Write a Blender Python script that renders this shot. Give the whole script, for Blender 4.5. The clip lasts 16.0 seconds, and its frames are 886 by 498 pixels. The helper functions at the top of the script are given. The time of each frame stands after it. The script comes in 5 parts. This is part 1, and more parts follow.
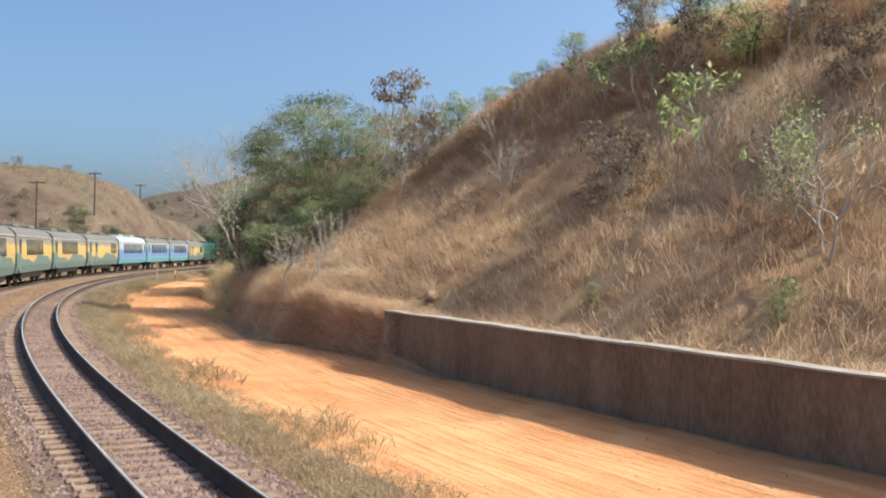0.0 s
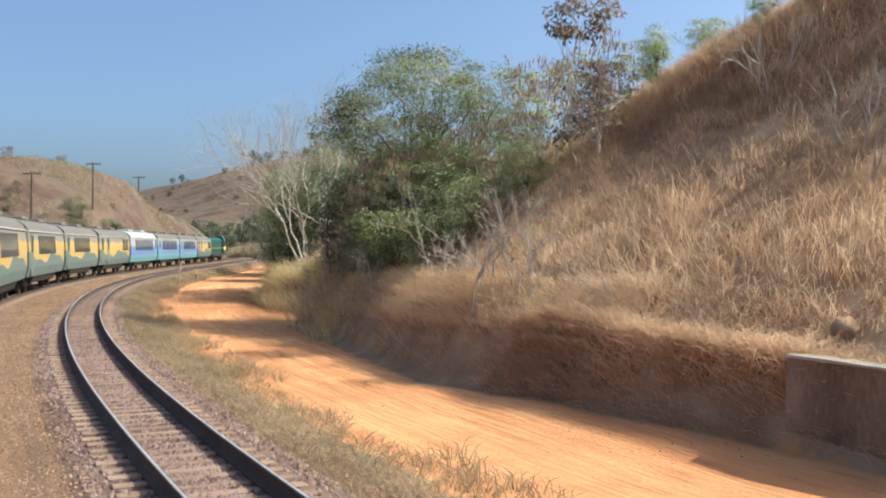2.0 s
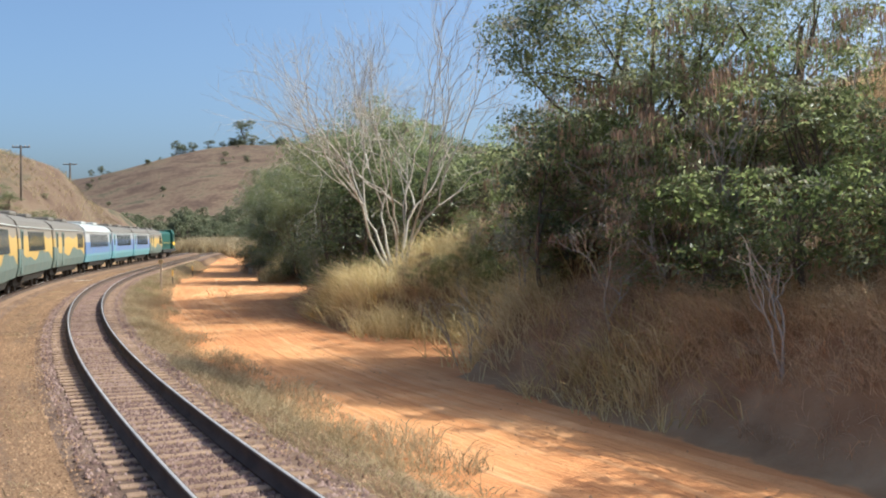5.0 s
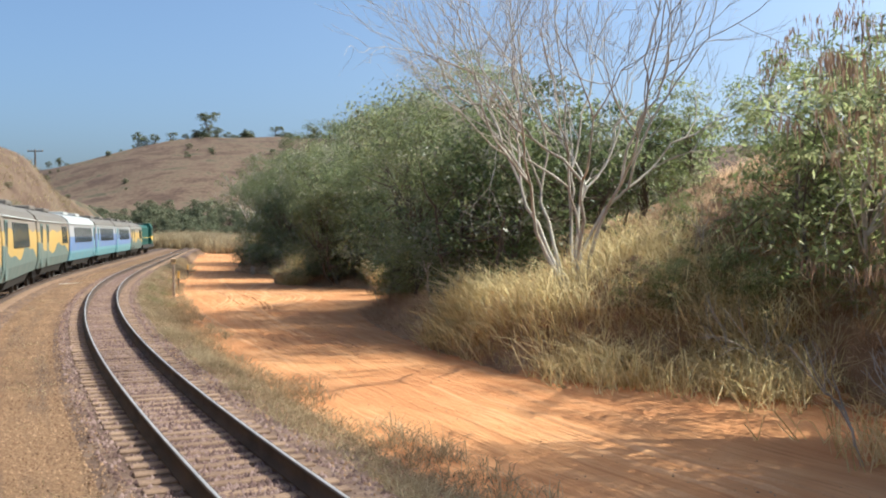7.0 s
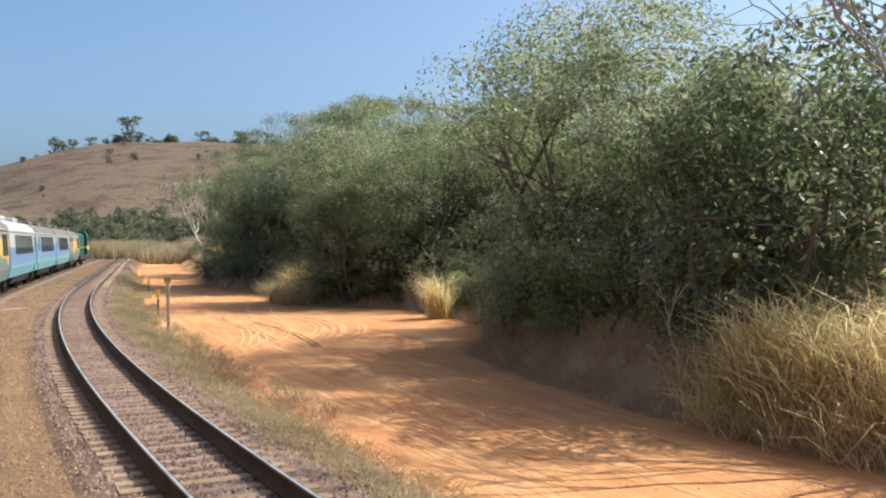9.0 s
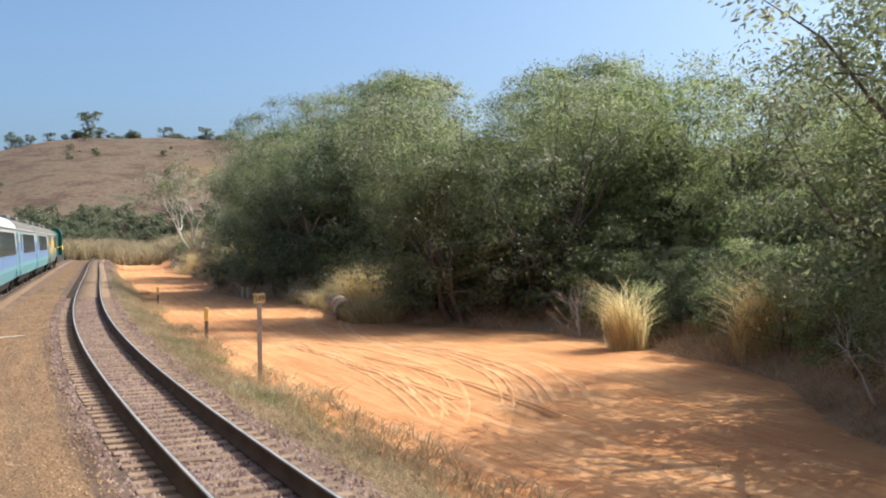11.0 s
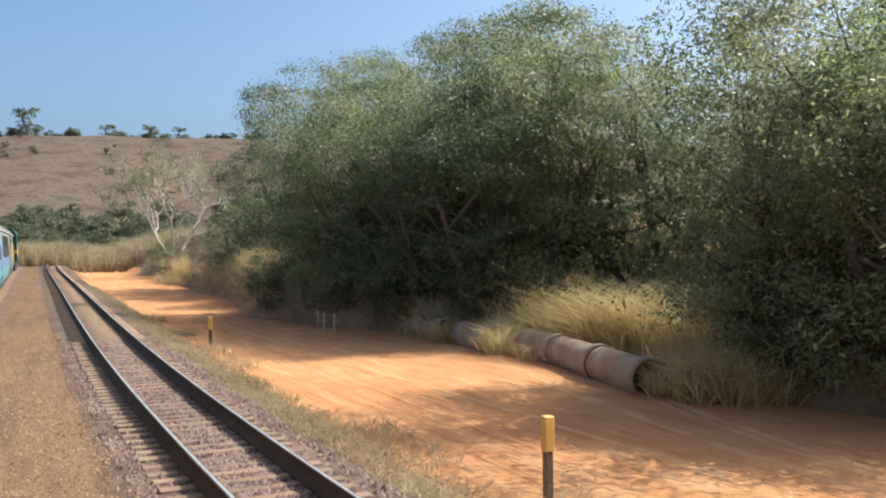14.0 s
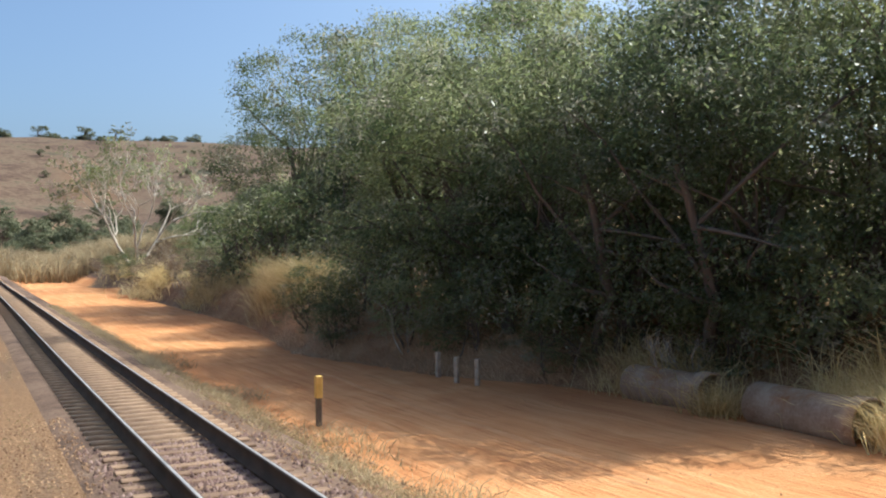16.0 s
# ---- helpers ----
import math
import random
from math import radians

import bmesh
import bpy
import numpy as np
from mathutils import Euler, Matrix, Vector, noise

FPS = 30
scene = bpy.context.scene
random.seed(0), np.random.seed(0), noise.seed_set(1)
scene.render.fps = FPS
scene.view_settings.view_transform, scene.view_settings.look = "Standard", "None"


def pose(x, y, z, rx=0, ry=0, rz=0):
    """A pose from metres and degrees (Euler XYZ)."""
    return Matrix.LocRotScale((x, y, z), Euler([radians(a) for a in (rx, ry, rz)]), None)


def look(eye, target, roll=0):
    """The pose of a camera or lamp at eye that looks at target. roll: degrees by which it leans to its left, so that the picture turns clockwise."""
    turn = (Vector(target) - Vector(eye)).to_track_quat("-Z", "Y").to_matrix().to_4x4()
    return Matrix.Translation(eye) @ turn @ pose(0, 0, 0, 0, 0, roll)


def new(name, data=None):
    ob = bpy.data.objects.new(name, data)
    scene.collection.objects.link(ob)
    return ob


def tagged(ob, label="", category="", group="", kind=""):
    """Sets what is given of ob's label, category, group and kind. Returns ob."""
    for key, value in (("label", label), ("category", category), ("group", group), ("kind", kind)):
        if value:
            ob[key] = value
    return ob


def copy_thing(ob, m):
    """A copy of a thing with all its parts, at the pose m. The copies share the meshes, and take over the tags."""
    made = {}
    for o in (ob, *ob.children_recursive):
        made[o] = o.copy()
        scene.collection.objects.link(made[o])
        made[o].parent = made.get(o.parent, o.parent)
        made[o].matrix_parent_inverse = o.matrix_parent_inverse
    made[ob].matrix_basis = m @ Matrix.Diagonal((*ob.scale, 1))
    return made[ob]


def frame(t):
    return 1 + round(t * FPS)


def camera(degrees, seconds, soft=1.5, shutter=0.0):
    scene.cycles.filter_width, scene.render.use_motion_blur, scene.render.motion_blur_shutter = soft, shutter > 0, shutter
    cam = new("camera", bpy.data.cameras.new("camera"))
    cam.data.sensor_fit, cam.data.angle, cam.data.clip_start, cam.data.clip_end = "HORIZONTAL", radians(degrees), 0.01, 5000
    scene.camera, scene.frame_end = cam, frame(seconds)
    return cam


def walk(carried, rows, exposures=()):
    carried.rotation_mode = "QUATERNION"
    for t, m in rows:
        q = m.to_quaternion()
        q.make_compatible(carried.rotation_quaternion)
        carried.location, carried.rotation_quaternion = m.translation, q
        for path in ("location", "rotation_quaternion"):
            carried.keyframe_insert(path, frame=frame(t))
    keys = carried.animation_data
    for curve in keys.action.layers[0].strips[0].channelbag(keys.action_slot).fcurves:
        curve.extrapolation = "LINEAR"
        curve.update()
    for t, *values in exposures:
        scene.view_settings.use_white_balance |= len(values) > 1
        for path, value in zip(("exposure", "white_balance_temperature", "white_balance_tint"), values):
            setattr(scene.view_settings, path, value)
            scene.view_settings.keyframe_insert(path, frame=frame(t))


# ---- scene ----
cam = camera(50.71, 16.0, soft=2.0)
PATH = [
    (0.0, -2.801, -1.427, 2.468, 90.240, -0.894, -31.455),
    (0.5, -2.795, 2.574, 2.468, 90.158, -1.117, -32.124),
    (1.0, -2.766, 5.185, 2.468, 89.989, -0.877, -31.699),
    (1.5, -2.714, 7.832, 2.468, 89.930, -0.635, -31.792),
    (2.0, -2.634, 10.517, 2.468, 89.838, -0.365, -32.364),
    (2.5, -2.524, 13.238, 2.468, 89.734, -0.073, -33.327),
    (3.0, -2.379, 15.994, 2.468, 89.635, 0.012, -34.347),
    (3.5, -2.194, 18.784, 2.468, 89.497, 0.131, -35.243),
    (4.0, -1.970, 21.606, 2.468, 89.379, 0.391, -35.994),
    (4.5, -1.704, 24.460, 2.468, 89.377, 0.416, -36.515),
    (5.0, -1.394, 27.344, 2.468, 89.310, 0.351, -37.071),
    (5.5, -1.038, 30.258, 2.468, 89.243, 0.286, -37.643),
    (6.0, -0.635, 33.202, 2.468, 89.176, 0.220, -38.233),
    (6.5, -0.182, 36.173, 2.468, 89.109, 0.155, -38.840),
    (7.0, 0.321, 39.172, 2.468, 89.042, 0.090, -39.465),
    (7.5, 0.878, 42.196, 2.468, 89.034, 0.443, -40.597),
    (8.0, 1.487, 45.245, 2.468, 89.240, 0.245, -41.810),
    (8.5, 2.152, 48.317, 2.468, 89.356, 0.365, -43.007),
    (9.0, 2.872, 51.412, 2.468, 89.403, 0.582, -44.088),
    (9.5, 3.646, 54.527, 2.468, 89.378, 0.602, -44.688),
    (10.0, 4.477, 57.664, 2.468, 89.353, 0.623, -45.280),
    (10.5, 5.363, 60.820, 2.468, 89.328, 0.643, -45.864),
    (11.0, 6.306, 63.994, 2.468, 89.303, 0.664, -46.438),
    (11.5, 7.306, 67.187, 2.468, 89.278, 0.684, -47.004),
    (12.0, 8.362, 70.397, 2.468, 89.289, 0.619, -47.610),
    (12.5, 9.476, 73.623, 2.468, 89.233, 0.740, -48.221),
    (13.0, 10.647, 76.864, 2.468, 89.278, 0.654, -48.844),
    (13.5, 11.875, 80.121, 2.468, 89.276, 0.864, -49.376),
    (14.0, 13.161, 83.390, 2.468, 89.411, 0.777, -49.964),
    (14.5, 14.505, 86.674, 2.468, 89.522, 0.815, -50.662),
    (15.0, 15.906, 89.969, 2.468, 89.658, 0.804, -51.601),
    (15.5, 17.361, 93.274, 2.468, 89.749, 0.723, -52.675),
    (16.0, 18.866, 96.589, 2.468, 89.784, 0.747, -53.713),
]
walk(cam, [(t, pose(x, y, z, rx, ry, rz)) for t, x, y, z, rx, ry, rz in PATH], exposures=[(0.0, 0.6, 5400, 0), (16.0, 0.6, 5400, 0)])

# ---- world, sun, exposure ----
SUN_AZ, SUN_EL = 117.0, 46.5     # clockwise from +y, degrees
world = bpy.data.worlds.new("sky")
scene.world = world
world.use_nodes = True
wn = world.node_tree
sky = wn.nodes.new("ShaderNodeTexSky")
sky.sky_type = 'NISHITA'
sky.sun_disc = False
sky.sun_elevation, sky.sun_rotation = radians(SUN_EL), radians(SUN_AZ)
sky.air_density, sky.dust_density, sky.ozone_density = 0.72, 4.2, 0.7
wn.links.new(sky.outputs[0], wn.nodes["Background"].inputs[0])
wn.nodes["Background"].inputs[1].default_value = 0.13
sun = new("sun", bpy.data.lights.new("sun", 'SUN'))
sun.data.energy, sun.data.angle, sun.data.color = 4.6, radians(0.5), (1.0, 0.87, 0.68)
sun_dir = Vector((math.sin(radians(SUN_AZ)) * math.cos(radians(SUN_EL)), math.cos(radians(SUN_AZ)) * math.cos(radians(SUN_EL)), math.sin(radians(SUN_EL))))
sun.matrix_world = look(sun_dir * 60 + Vector((10, 50, 0)), (10, 50, 0))
scene.view_settings.exposure = 0.6

# ---- materials ----


def material(name, colours, scale=4.0, detail=0.5, rough=0.9, bump=0.0, bump_scale=30.0, metal=0.0, stretch=(1, 1, 1), island=0.0, translucent=0.0, per_object=0.0, second=None, spec=0.25):
    """colours: two or three base colours mixed by noise at a large and a small scale; second: a wear or leaf-lightening
    colour in patches.
    """
    m = bpy.data.materials.new(name)
    m.use_nodes = True
    nt = m.node_tree
    n, link = nt.nodes, nt.links.new
    bsdf = n["Principled BSDF"]
    bsdf.inputs["Roughness"].default_value = rough
    bsdf.inputs["Metallic"].default_value = metal
    bsdf.inputs["Specular IOR Level"].default_value = spec
    tc = n.new("ShaderNodeTexCoord")
    mp = n.new("ShaderNodeMapping")
    mp.inputs["Scale"].default_value = stretch
    link(tc.outputs["Object"], mp.inputs["Vector"])
    big = n.new("ShaderNodeTexNoise")
    big.inputs["Scale"].default_value = scale
    big.inputs["Detail"].default_value = 6
    link(mp.outputs[0], big.inputs["Vector"])
    fine = n.new("ShaderNodeTexNoise")
    fine.inputs["Scale"].default_value = bump_scale
    fine.inputs["Detail"].default_value = 5
    link(mp.outputs[0], fine.inputs["Vector"])
    add = n.new("ShaderNodeMath")
    add.operation = 'MULTIPLY_ADD'
    link(fine.outputs[0], add.inputs[0])
    add.inputs[1].default_value = detail
    link(big.outputs[0], add.inputs[2])
    last = add.outputs[0]
    shift = 0.5 * detail
    for amount, source in ((island, "ShaderNodeNewGeometry"), (per_object, "ShaderNodeObjectInfo")):
        if not amount:
            continue
        node = n.new(source)
        r = n.new("ShaderNodeMath")
        r.operation = 'MULTIPLY_ADD'
        link(node.outputs["Random Per Island" if source == "ShaderNodeNewGeometry" else "Random"], r.inputs[0])
        r.inputs[1].default_value = amount
        link(last, r.inputs[2])
        last = r.outputs[0]
        shift += 0.5 * amount
    ramp = n.new("ShaderNodeValToRGB")
    el = ramp.color_ramp.elements
    el[0].position, el[1].position = max(0.0, 0.3 + shift), min(1.0, 0.72 + shift)
    sub = n.new("ShaderNodeMath")
    sub.operation = 'SUBTRACT'
    link(last, sub.inputs[0])
    sub.inputs[1].default_value = shift
    link(sub.outputs[0], ramp.inputs[0])
    el[0].position, el[1].position = 0.3, 0.7
    el[0].color = (*colours[0], 1)
    el[1].color = (*colours[-1], 1)
    if len(colours) == 3:
        mid = el.new(0.5)
        mid.color = (*colours[1], 1)
    colour = ramp.outputs[0]
    if second:
        patch = n.new("ShaderNodeTexNoise")
        patch.inputs["Scale"].default_value = second[1]
        patch.inputs["Detail"].default_value = 8
        patch.inputs["Roughness"].default_value = 0.65
        link(mp.outputs[0], patch.inputs["Vector"])
        pr = n.new("ShaderNodeValToRGB")
        pr.color_ramp.elements[0].position, pr.color_ramp.elements[1].position = second[2], second[2] + 0.12
        link(patch.outputs[0], pr.inputs[0])
        mix = n.new("ShaderNodeMix")
        mix.data_type = 'RGBA'
        link(pr.outputs[0], mix.inputs["Factor"])
        link(colour, mix.inputs["A"])
        mix.inputs["B"].default_value = (*second[0], 1)
        colour = mix.outputs["Result"]
    link(colour, bsdf.inputs["Base Color"])
    if bump:
        b = n.new("ShaderNodeBump")
        b.inputs["Strength"].default_value = min(1.0, bump)
        b.inputs["Distance"].default_value = 0.02
        link(last, b.inputs["Height"])
        link(b.outputs[0], bsdf.inputs["Normal"])
    if translucent:
        tr = n.new("ShaderNodeBsdfTranslucent")
        through_leaf = n.new("ShaderNodeHueSaturation")
        through_leaf.inputs["Value"].default_value = 1.4
        link(colour, through_leaf.inputs["Color"])
        link(through_leaf.outputs[0], tr.inputs["Color"])
        ms = n.new("ShaderNodeMixShader")
        ms.inputs[0].default_value = translucent
        link(bsdf.outputs[0], ms.inputs[1])
        link(tr.outputs[0], ms.inputs[2])
        link(ms.outputs[0], n["Material Output"].inputs[0])
    return m


def plain(name, colour, rough=0.5, metal=0.0):
    return material(name, (tuple(c * 0.85 for c in colour), colour), 3.0, 0.3, rough, 0.0, 40.0, metal)


MAT = dict(
    # pale leaf patches: road dust that also paints in glints and lifts the shade
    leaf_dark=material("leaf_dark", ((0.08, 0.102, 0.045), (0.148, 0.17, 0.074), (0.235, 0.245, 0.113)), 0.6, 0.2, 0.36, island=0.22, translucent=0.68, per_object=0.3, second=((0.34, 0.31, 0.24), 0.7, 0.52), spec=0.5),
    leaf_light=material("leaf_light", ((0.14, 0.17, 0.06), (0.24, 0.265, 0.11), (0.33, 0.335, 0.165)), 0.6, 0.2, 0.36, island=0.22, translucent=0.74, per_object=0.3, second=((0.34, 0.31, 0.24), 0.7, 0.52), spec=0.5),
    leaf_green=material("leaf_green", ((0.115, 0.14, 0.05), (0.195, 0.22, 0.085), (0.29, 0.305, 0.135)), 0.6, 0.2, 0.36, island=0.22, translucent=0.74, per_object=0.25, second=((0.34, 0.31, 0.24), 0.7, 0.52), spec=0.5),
    leaf_dry=material("leaf_dry", ((0.14, 0.1, 0.068), (0.23, 0.17, 0.12), (0.31, 0.245, 0.175)), 0.6, 0.2, 0.8, island=0.5, translucent=0.35),
    leaf_far=material("leaf_far", ((0.09, 0.1, 0.055), (0.14, 0.15, 0.085), (0.2, 0.2, 0.12)), 0.5, 0.3, 0.8, island=0.5, translucent=0.3),
    grass_dry=material("grass_dry", ((0.34, 0.205, 0.12), (0.5, 0.335, 0.205), (0.62, 0.46, 0.31)), 0.25, 0.1, 0.7, island=0.3, translucent=0.5),
    grass_yellow=material("grass_yellow", ((0.42, 0.31, 0.14), (0.6, 0.48, 0.24), (0.72, 0.62, 0.37)), 0.3, 0.1, 0.7, island=0.4, translucent=0.55),
    grass_straw=material("grass_straw", ((0.46, 0.32, 0.18), (0.6, 0.45, 0.28), (0.7, 0.56, 0.38)), 0.3, 0.1, 0.7, island=0.35, translucent=0.5),
    grass_brown=material("grass_brown", ((0.22, 0.14, 0.095), (0.33, 0.22, 0.15), (0.44, 0.3, 0.21)), 0.3, 0.1, 0.8, island=0.35, translucent=0.3),
    grass_verge=material("grass_verge", ((0.25, 0.19, 0.11), (0.36, 0.28, 0.165), (0.46, 0.38, 0.24)), 0.35, 0.1, 0.8, island=0.4, translucent=0.4),
    bark_pale=material("bark_pale", ((0.28, 0.23, 0.18), (0.45, 0.39, 0.32), (0.55, 0.5, 0.43)), 3.0, 0.4, 0.85, 0.4, 25.0, stretch=(1, 1, 0.3)),
    bark_dark=material("bark_dark", ((0.1, 0.075, 0.055), (0.17, 0.13, 0.1)), 3.0, 0.4, 0.9, 0.4, 25.0, stretch=(1, 1, 0.3)),
    ballast=material("ballast", ((0.1, 0.062, 0.045), (0.155, 0.098, 0.07), (0.21, 0.14, 0.1)), 1.2, 0.7, 0.95, 0.9, 22.0),
    stone=material("stone", ((0.11, 0.066, 0.056), (0.18, 0.112, 0.095), (0.27, 0.185, 0.16)), 1.0, 0.4, 0.9, 0.3, 60.0, island=0.6),
    stone_warm=material("stone_warm", ((0.14, 0.08, 0.047), (0.25, 0.145, 0.082), (0.37, 0.235, 0.138)), 1.0, 0.4, 0.9, 0.3, 60.0, island=0.6),
    sleeper=material("sleeper", ((0.2, 0.127, 0.085), (0.33, 0.22, 0.145)), 4.0, 0.5, 0.9, 0.5, 40.0, per_object=0.3),
    rail_rust=material("rail_rust", ((0.06, 0.042, 0.034), (0.11, 0.075, 0.058)), 2.0, 0.5, 0.85, 0.3, 60.0),
    rail_head=material("rail_head", ((0.42, 0.39, 0.37), (0.55, 0.52, 0.5)), 2.0, 0.3, 0.5, 0.0, 60.0, metal=0.5),
    concrete=material("concrete", ((0.11, 0.078, 0.05), (0.18, 0.13, 0.088), (0.25, 0.19, 0.135)), 0.8, 0.5, 0.9, 0.4, 18.0, stretch=(1, 1, 0.35), second=((0.3, 0.235, 0.175), 1.6, 0.6)),
    concrete_cap=material("concrete_cap", ((0.3, 0.25, 0.2), (0.44, 0.37, 0.3)), 2.0, 0.5, 0.9, 0.3, 20.0),
    pipe=material("pipe", ((0.3, 0.2, 0.13), (0.42, 0.31, 0.22), (0.5, 0.4, 0.3)), 1.5, 0.5, 0.9, 0.3, 20.0, second=((0.36, 0.18, 0.08), 1.0, 0.55)),
    post=material("post", ((0.36, 0.28, 0.2), (0.58, 0.48, 0.37)), 5.0, 0.5, 0.8, 0.3, 40.0),
    post_dark=material("post_dark", ((0.12, 0.09, 0.065), (0.24, 0.19, 0.14)), 5.0, 0.5, 0.85, 0.4, 40.0, stretch=(1, 1, 0.25)),
    sign_yellow=material("sign_yellow", ((0.78, 0.52, 0.22), (0.88, 0.66, 0.34)), 6.0, 0.4, 0.6, 0.0, 50.0),
    post_yellow=material("post_yellow", ((0.68, 0.42, 0.1), (0.82, 0.54, 0.16)), 6.0, 0.4, 0.6, 0.0, 50.0),
    black=plain("black", (0.03, 0.025, 0.02), 0.6),
    sand=material("sand", ((0.5, 0.235, 0.098), (0.6, 0.3, 0.132), (0.65, 0.355, 0.17)), 1.1, 0.5, 0.95, 0.5, 25.0),
    rock=material("rock", ((0.38, 0.23, 0.13), (0.52, 0.35, 0.22)), 2.0, 0.6, 0.95, 0.6, 30.0),
    clod=material("clod", ((0.38, 0.17, 0.07), (0.5, 0.25, 0.11)), 2.0, 0.6, 0.95, 0.6, 30.0, island=0.3),
)


def ground_material():
    m = bpy.data.materials.new("ground")
    m.use_nodes = True
    nt = m.node_tree
    n, link = nt.nodes, nt.links.new
    bsdf = n["Principled BSDF"]
    bsdf.inputs["Roughness"].default_value = 0.95
    bsdf.inputs["Specular IOR Level"].default_value = 0.15
    tc = n.new("ShaderNodeTexCoord")

    def noise_at(scale, detail=6, stretch=None):
        t = n.new("ShaderNodeTexNoise")
        t.inputs["Scale"].default_value = scale
        t.inputs["Detail"].default_value = detail
        link(tc.outputs["Object"], t.inputs["Vector"])
        return t.outputs[0]

    def ramp(fac, *stops):
        r = n.new("ShaderNodeValToRGB")
        e = r.color_ramp.elements
        while len(e) < len(stops):
            e.new(0.5)
        for q, (p, c) in zip(e, stops):
            q.position, q.color = p, (*c, 1)
        link(fac, r.inputs[0])
        return r.outputs[0]

    def mixed(fac, a, b):
        x = n.new("ShaderNodeMix")
        x.data_type = 'RGBA'
        link(fac, x.inputs["Factor"])
        link(a, x.inputs["A"])
        link(b, x.inputs["B"])
        return x.outputs["Result"]

    def attribute(name):
        a = n.new("ShaderNodeAttribute")
        a.attribute_name = name
        return a.outputs["Fac"]

    def math_node(op, a, b):
        x = n.new("ShaderNodeMath")
        x.operation = op
        link(a, x.inputs[0])
        if isinstance(b, float):
            x.inputs[1].default_value = b
        else:
            link(b, x.inputs[1])
        return x.outputs[0]

    broad, mid, fine = noise_at(0.16), noise_at(1.1), noise_at(14.0)
    road = ramp(mid, (0.3, (0.52, 0.222, 0.085)), (0.5, (0.61, 0.287, 0.118)), (0.7, (0.67, 0.36, 0.17)))
    red = ramp(fine, (0.35, (0.42, 0.15, 0.055)), (0.65, (0.56, 0.24, 0.1)))
    road = mixed(ramp(broad, (0.43, (0, 0, 0)), (0.6, (0.85, 0.85, 0.85))), road, red)
    # wheel tracks along the road: noise drawn out along the line
    comb = n.new("ShaderNodeCombineXYZ")
    link(attribute("lateral"), comb.inputs[0])
    link(math_node('MULTIPLY', attribute("along"), 0.055), comb.inputs[1])
    rut = n.new("ShaderNodeTexNoise")
    link(comb.outputs[0], rut.inputs["Vector"])
    rut.inputs["Scale"].default_value = 2.6
    rut.inputs["Detail"].default_value = 7.0
    rut.inputs["Roughness"].default_value = 0.6
    worn = ramp(rut.outputs[0], (0.3, (0.43, 0.175, 0.068)), (0.5, (0.59, 0.285, 0.12)), (0.7, (0.69, 0.39, 0.19)))
    road = mixed(ramp(noise_at(0.35), (0.35, (0.25, 0.25, 0.25)), (0.65, (0.75, 0.75, 0.75))), road, worn)
    # fine wheel grooves, their shade put into the colour as darker lines
    thin = n.new("ShaderNodeTexNoise")
    link(comb.outputs[0], thin.inputs["Vector"])
    thin.inputs["Scale"].default_value = 11.0
    thin.inputs["Detail"].default_value = 5.0
    road = mixed(ramp(thin.outputs[0], (0.53, (0, 0, 0)), (0.68, (0.85, 0.85, 0.85))), road, ramp(mid, (0.3, (0.4, 0.16, 0.062)), (0.7, (0.5, 0.23, 0.095))))
    soil = ramp(mid, (0.3, (0.26, 0.15, 0.08)), (0.5, (0.34, 0.21, 0.115)), (0.7, (0.42, 0.28, 0.16)))
    hill = ramp(math_node('ADD', math_node('MULTIPLY', noise_at(0.06, 12), 0.6), math_node('MULTIPLY', noise_at(0.45, 10), 0.4)), (0.38, (0.075, 0.048, 0.036)), (0.46, (0.115, 0.074, 0.052)), (0.54, (0.165, 0.115, 0.077)), (0.62, (0.075, 0.068, 0.042)))
    verge = ramp(noise_at(38.0, 8), (0.3, (0.11, 0.064, 0.037)), (0.5, (0.2, 0.118, 0.066)), (0.7, (0.32, 0.2, 0.112)))
    oily = ramp(noise_at(22.0, 8), (0.3, (0.07, 0.047, 0.034)), (0.7, (0.19, 0.125, 0.085)))
    verge = mixed(ramp(rut.outputs[0], (0.47, (0, 0, 0)), (0.64, (0.75, 0.75, 0.75))), verge, oily)
    c = mixed(attribute("far"), soil, hill)
    c = mixed(attribute("verge"), c, verge)
    edge = ramp(math_node('ADD', attribute("road"), math_node('MULTIPLY', math_node('SUBTRACT', noise_at(2.5), 0.5), 0.9)), (0.4, (0, 0, 0)), (0.6, (1, 1, 1)))
    c = mixed(edge, c, road)
    link(c, bsdf.inputs["Base Color"])
    b = n.new("ShaderNodeBump")
    b.inputs["Strength"].default_value = 0.7
    b.inputs["Distance"].default_value = 0.08
    hsum = math_node('ADD', math_node('MULTIPLY', fine, 0.5), math_node('ADD', mid, math_node('MULTIPLY', math_node('MULTIPLY', math_node('ADD', rut.outputs[0], math_node('MULTIPLY', thin.outputs[0], -0.5)), attribute("road")), 1.3)))
    link(hsum, b.inputs["Height"])
    link(b.outputs[0], bsdf.inputs["Normal"])
    return m


MAT["ground"] = ground_material()

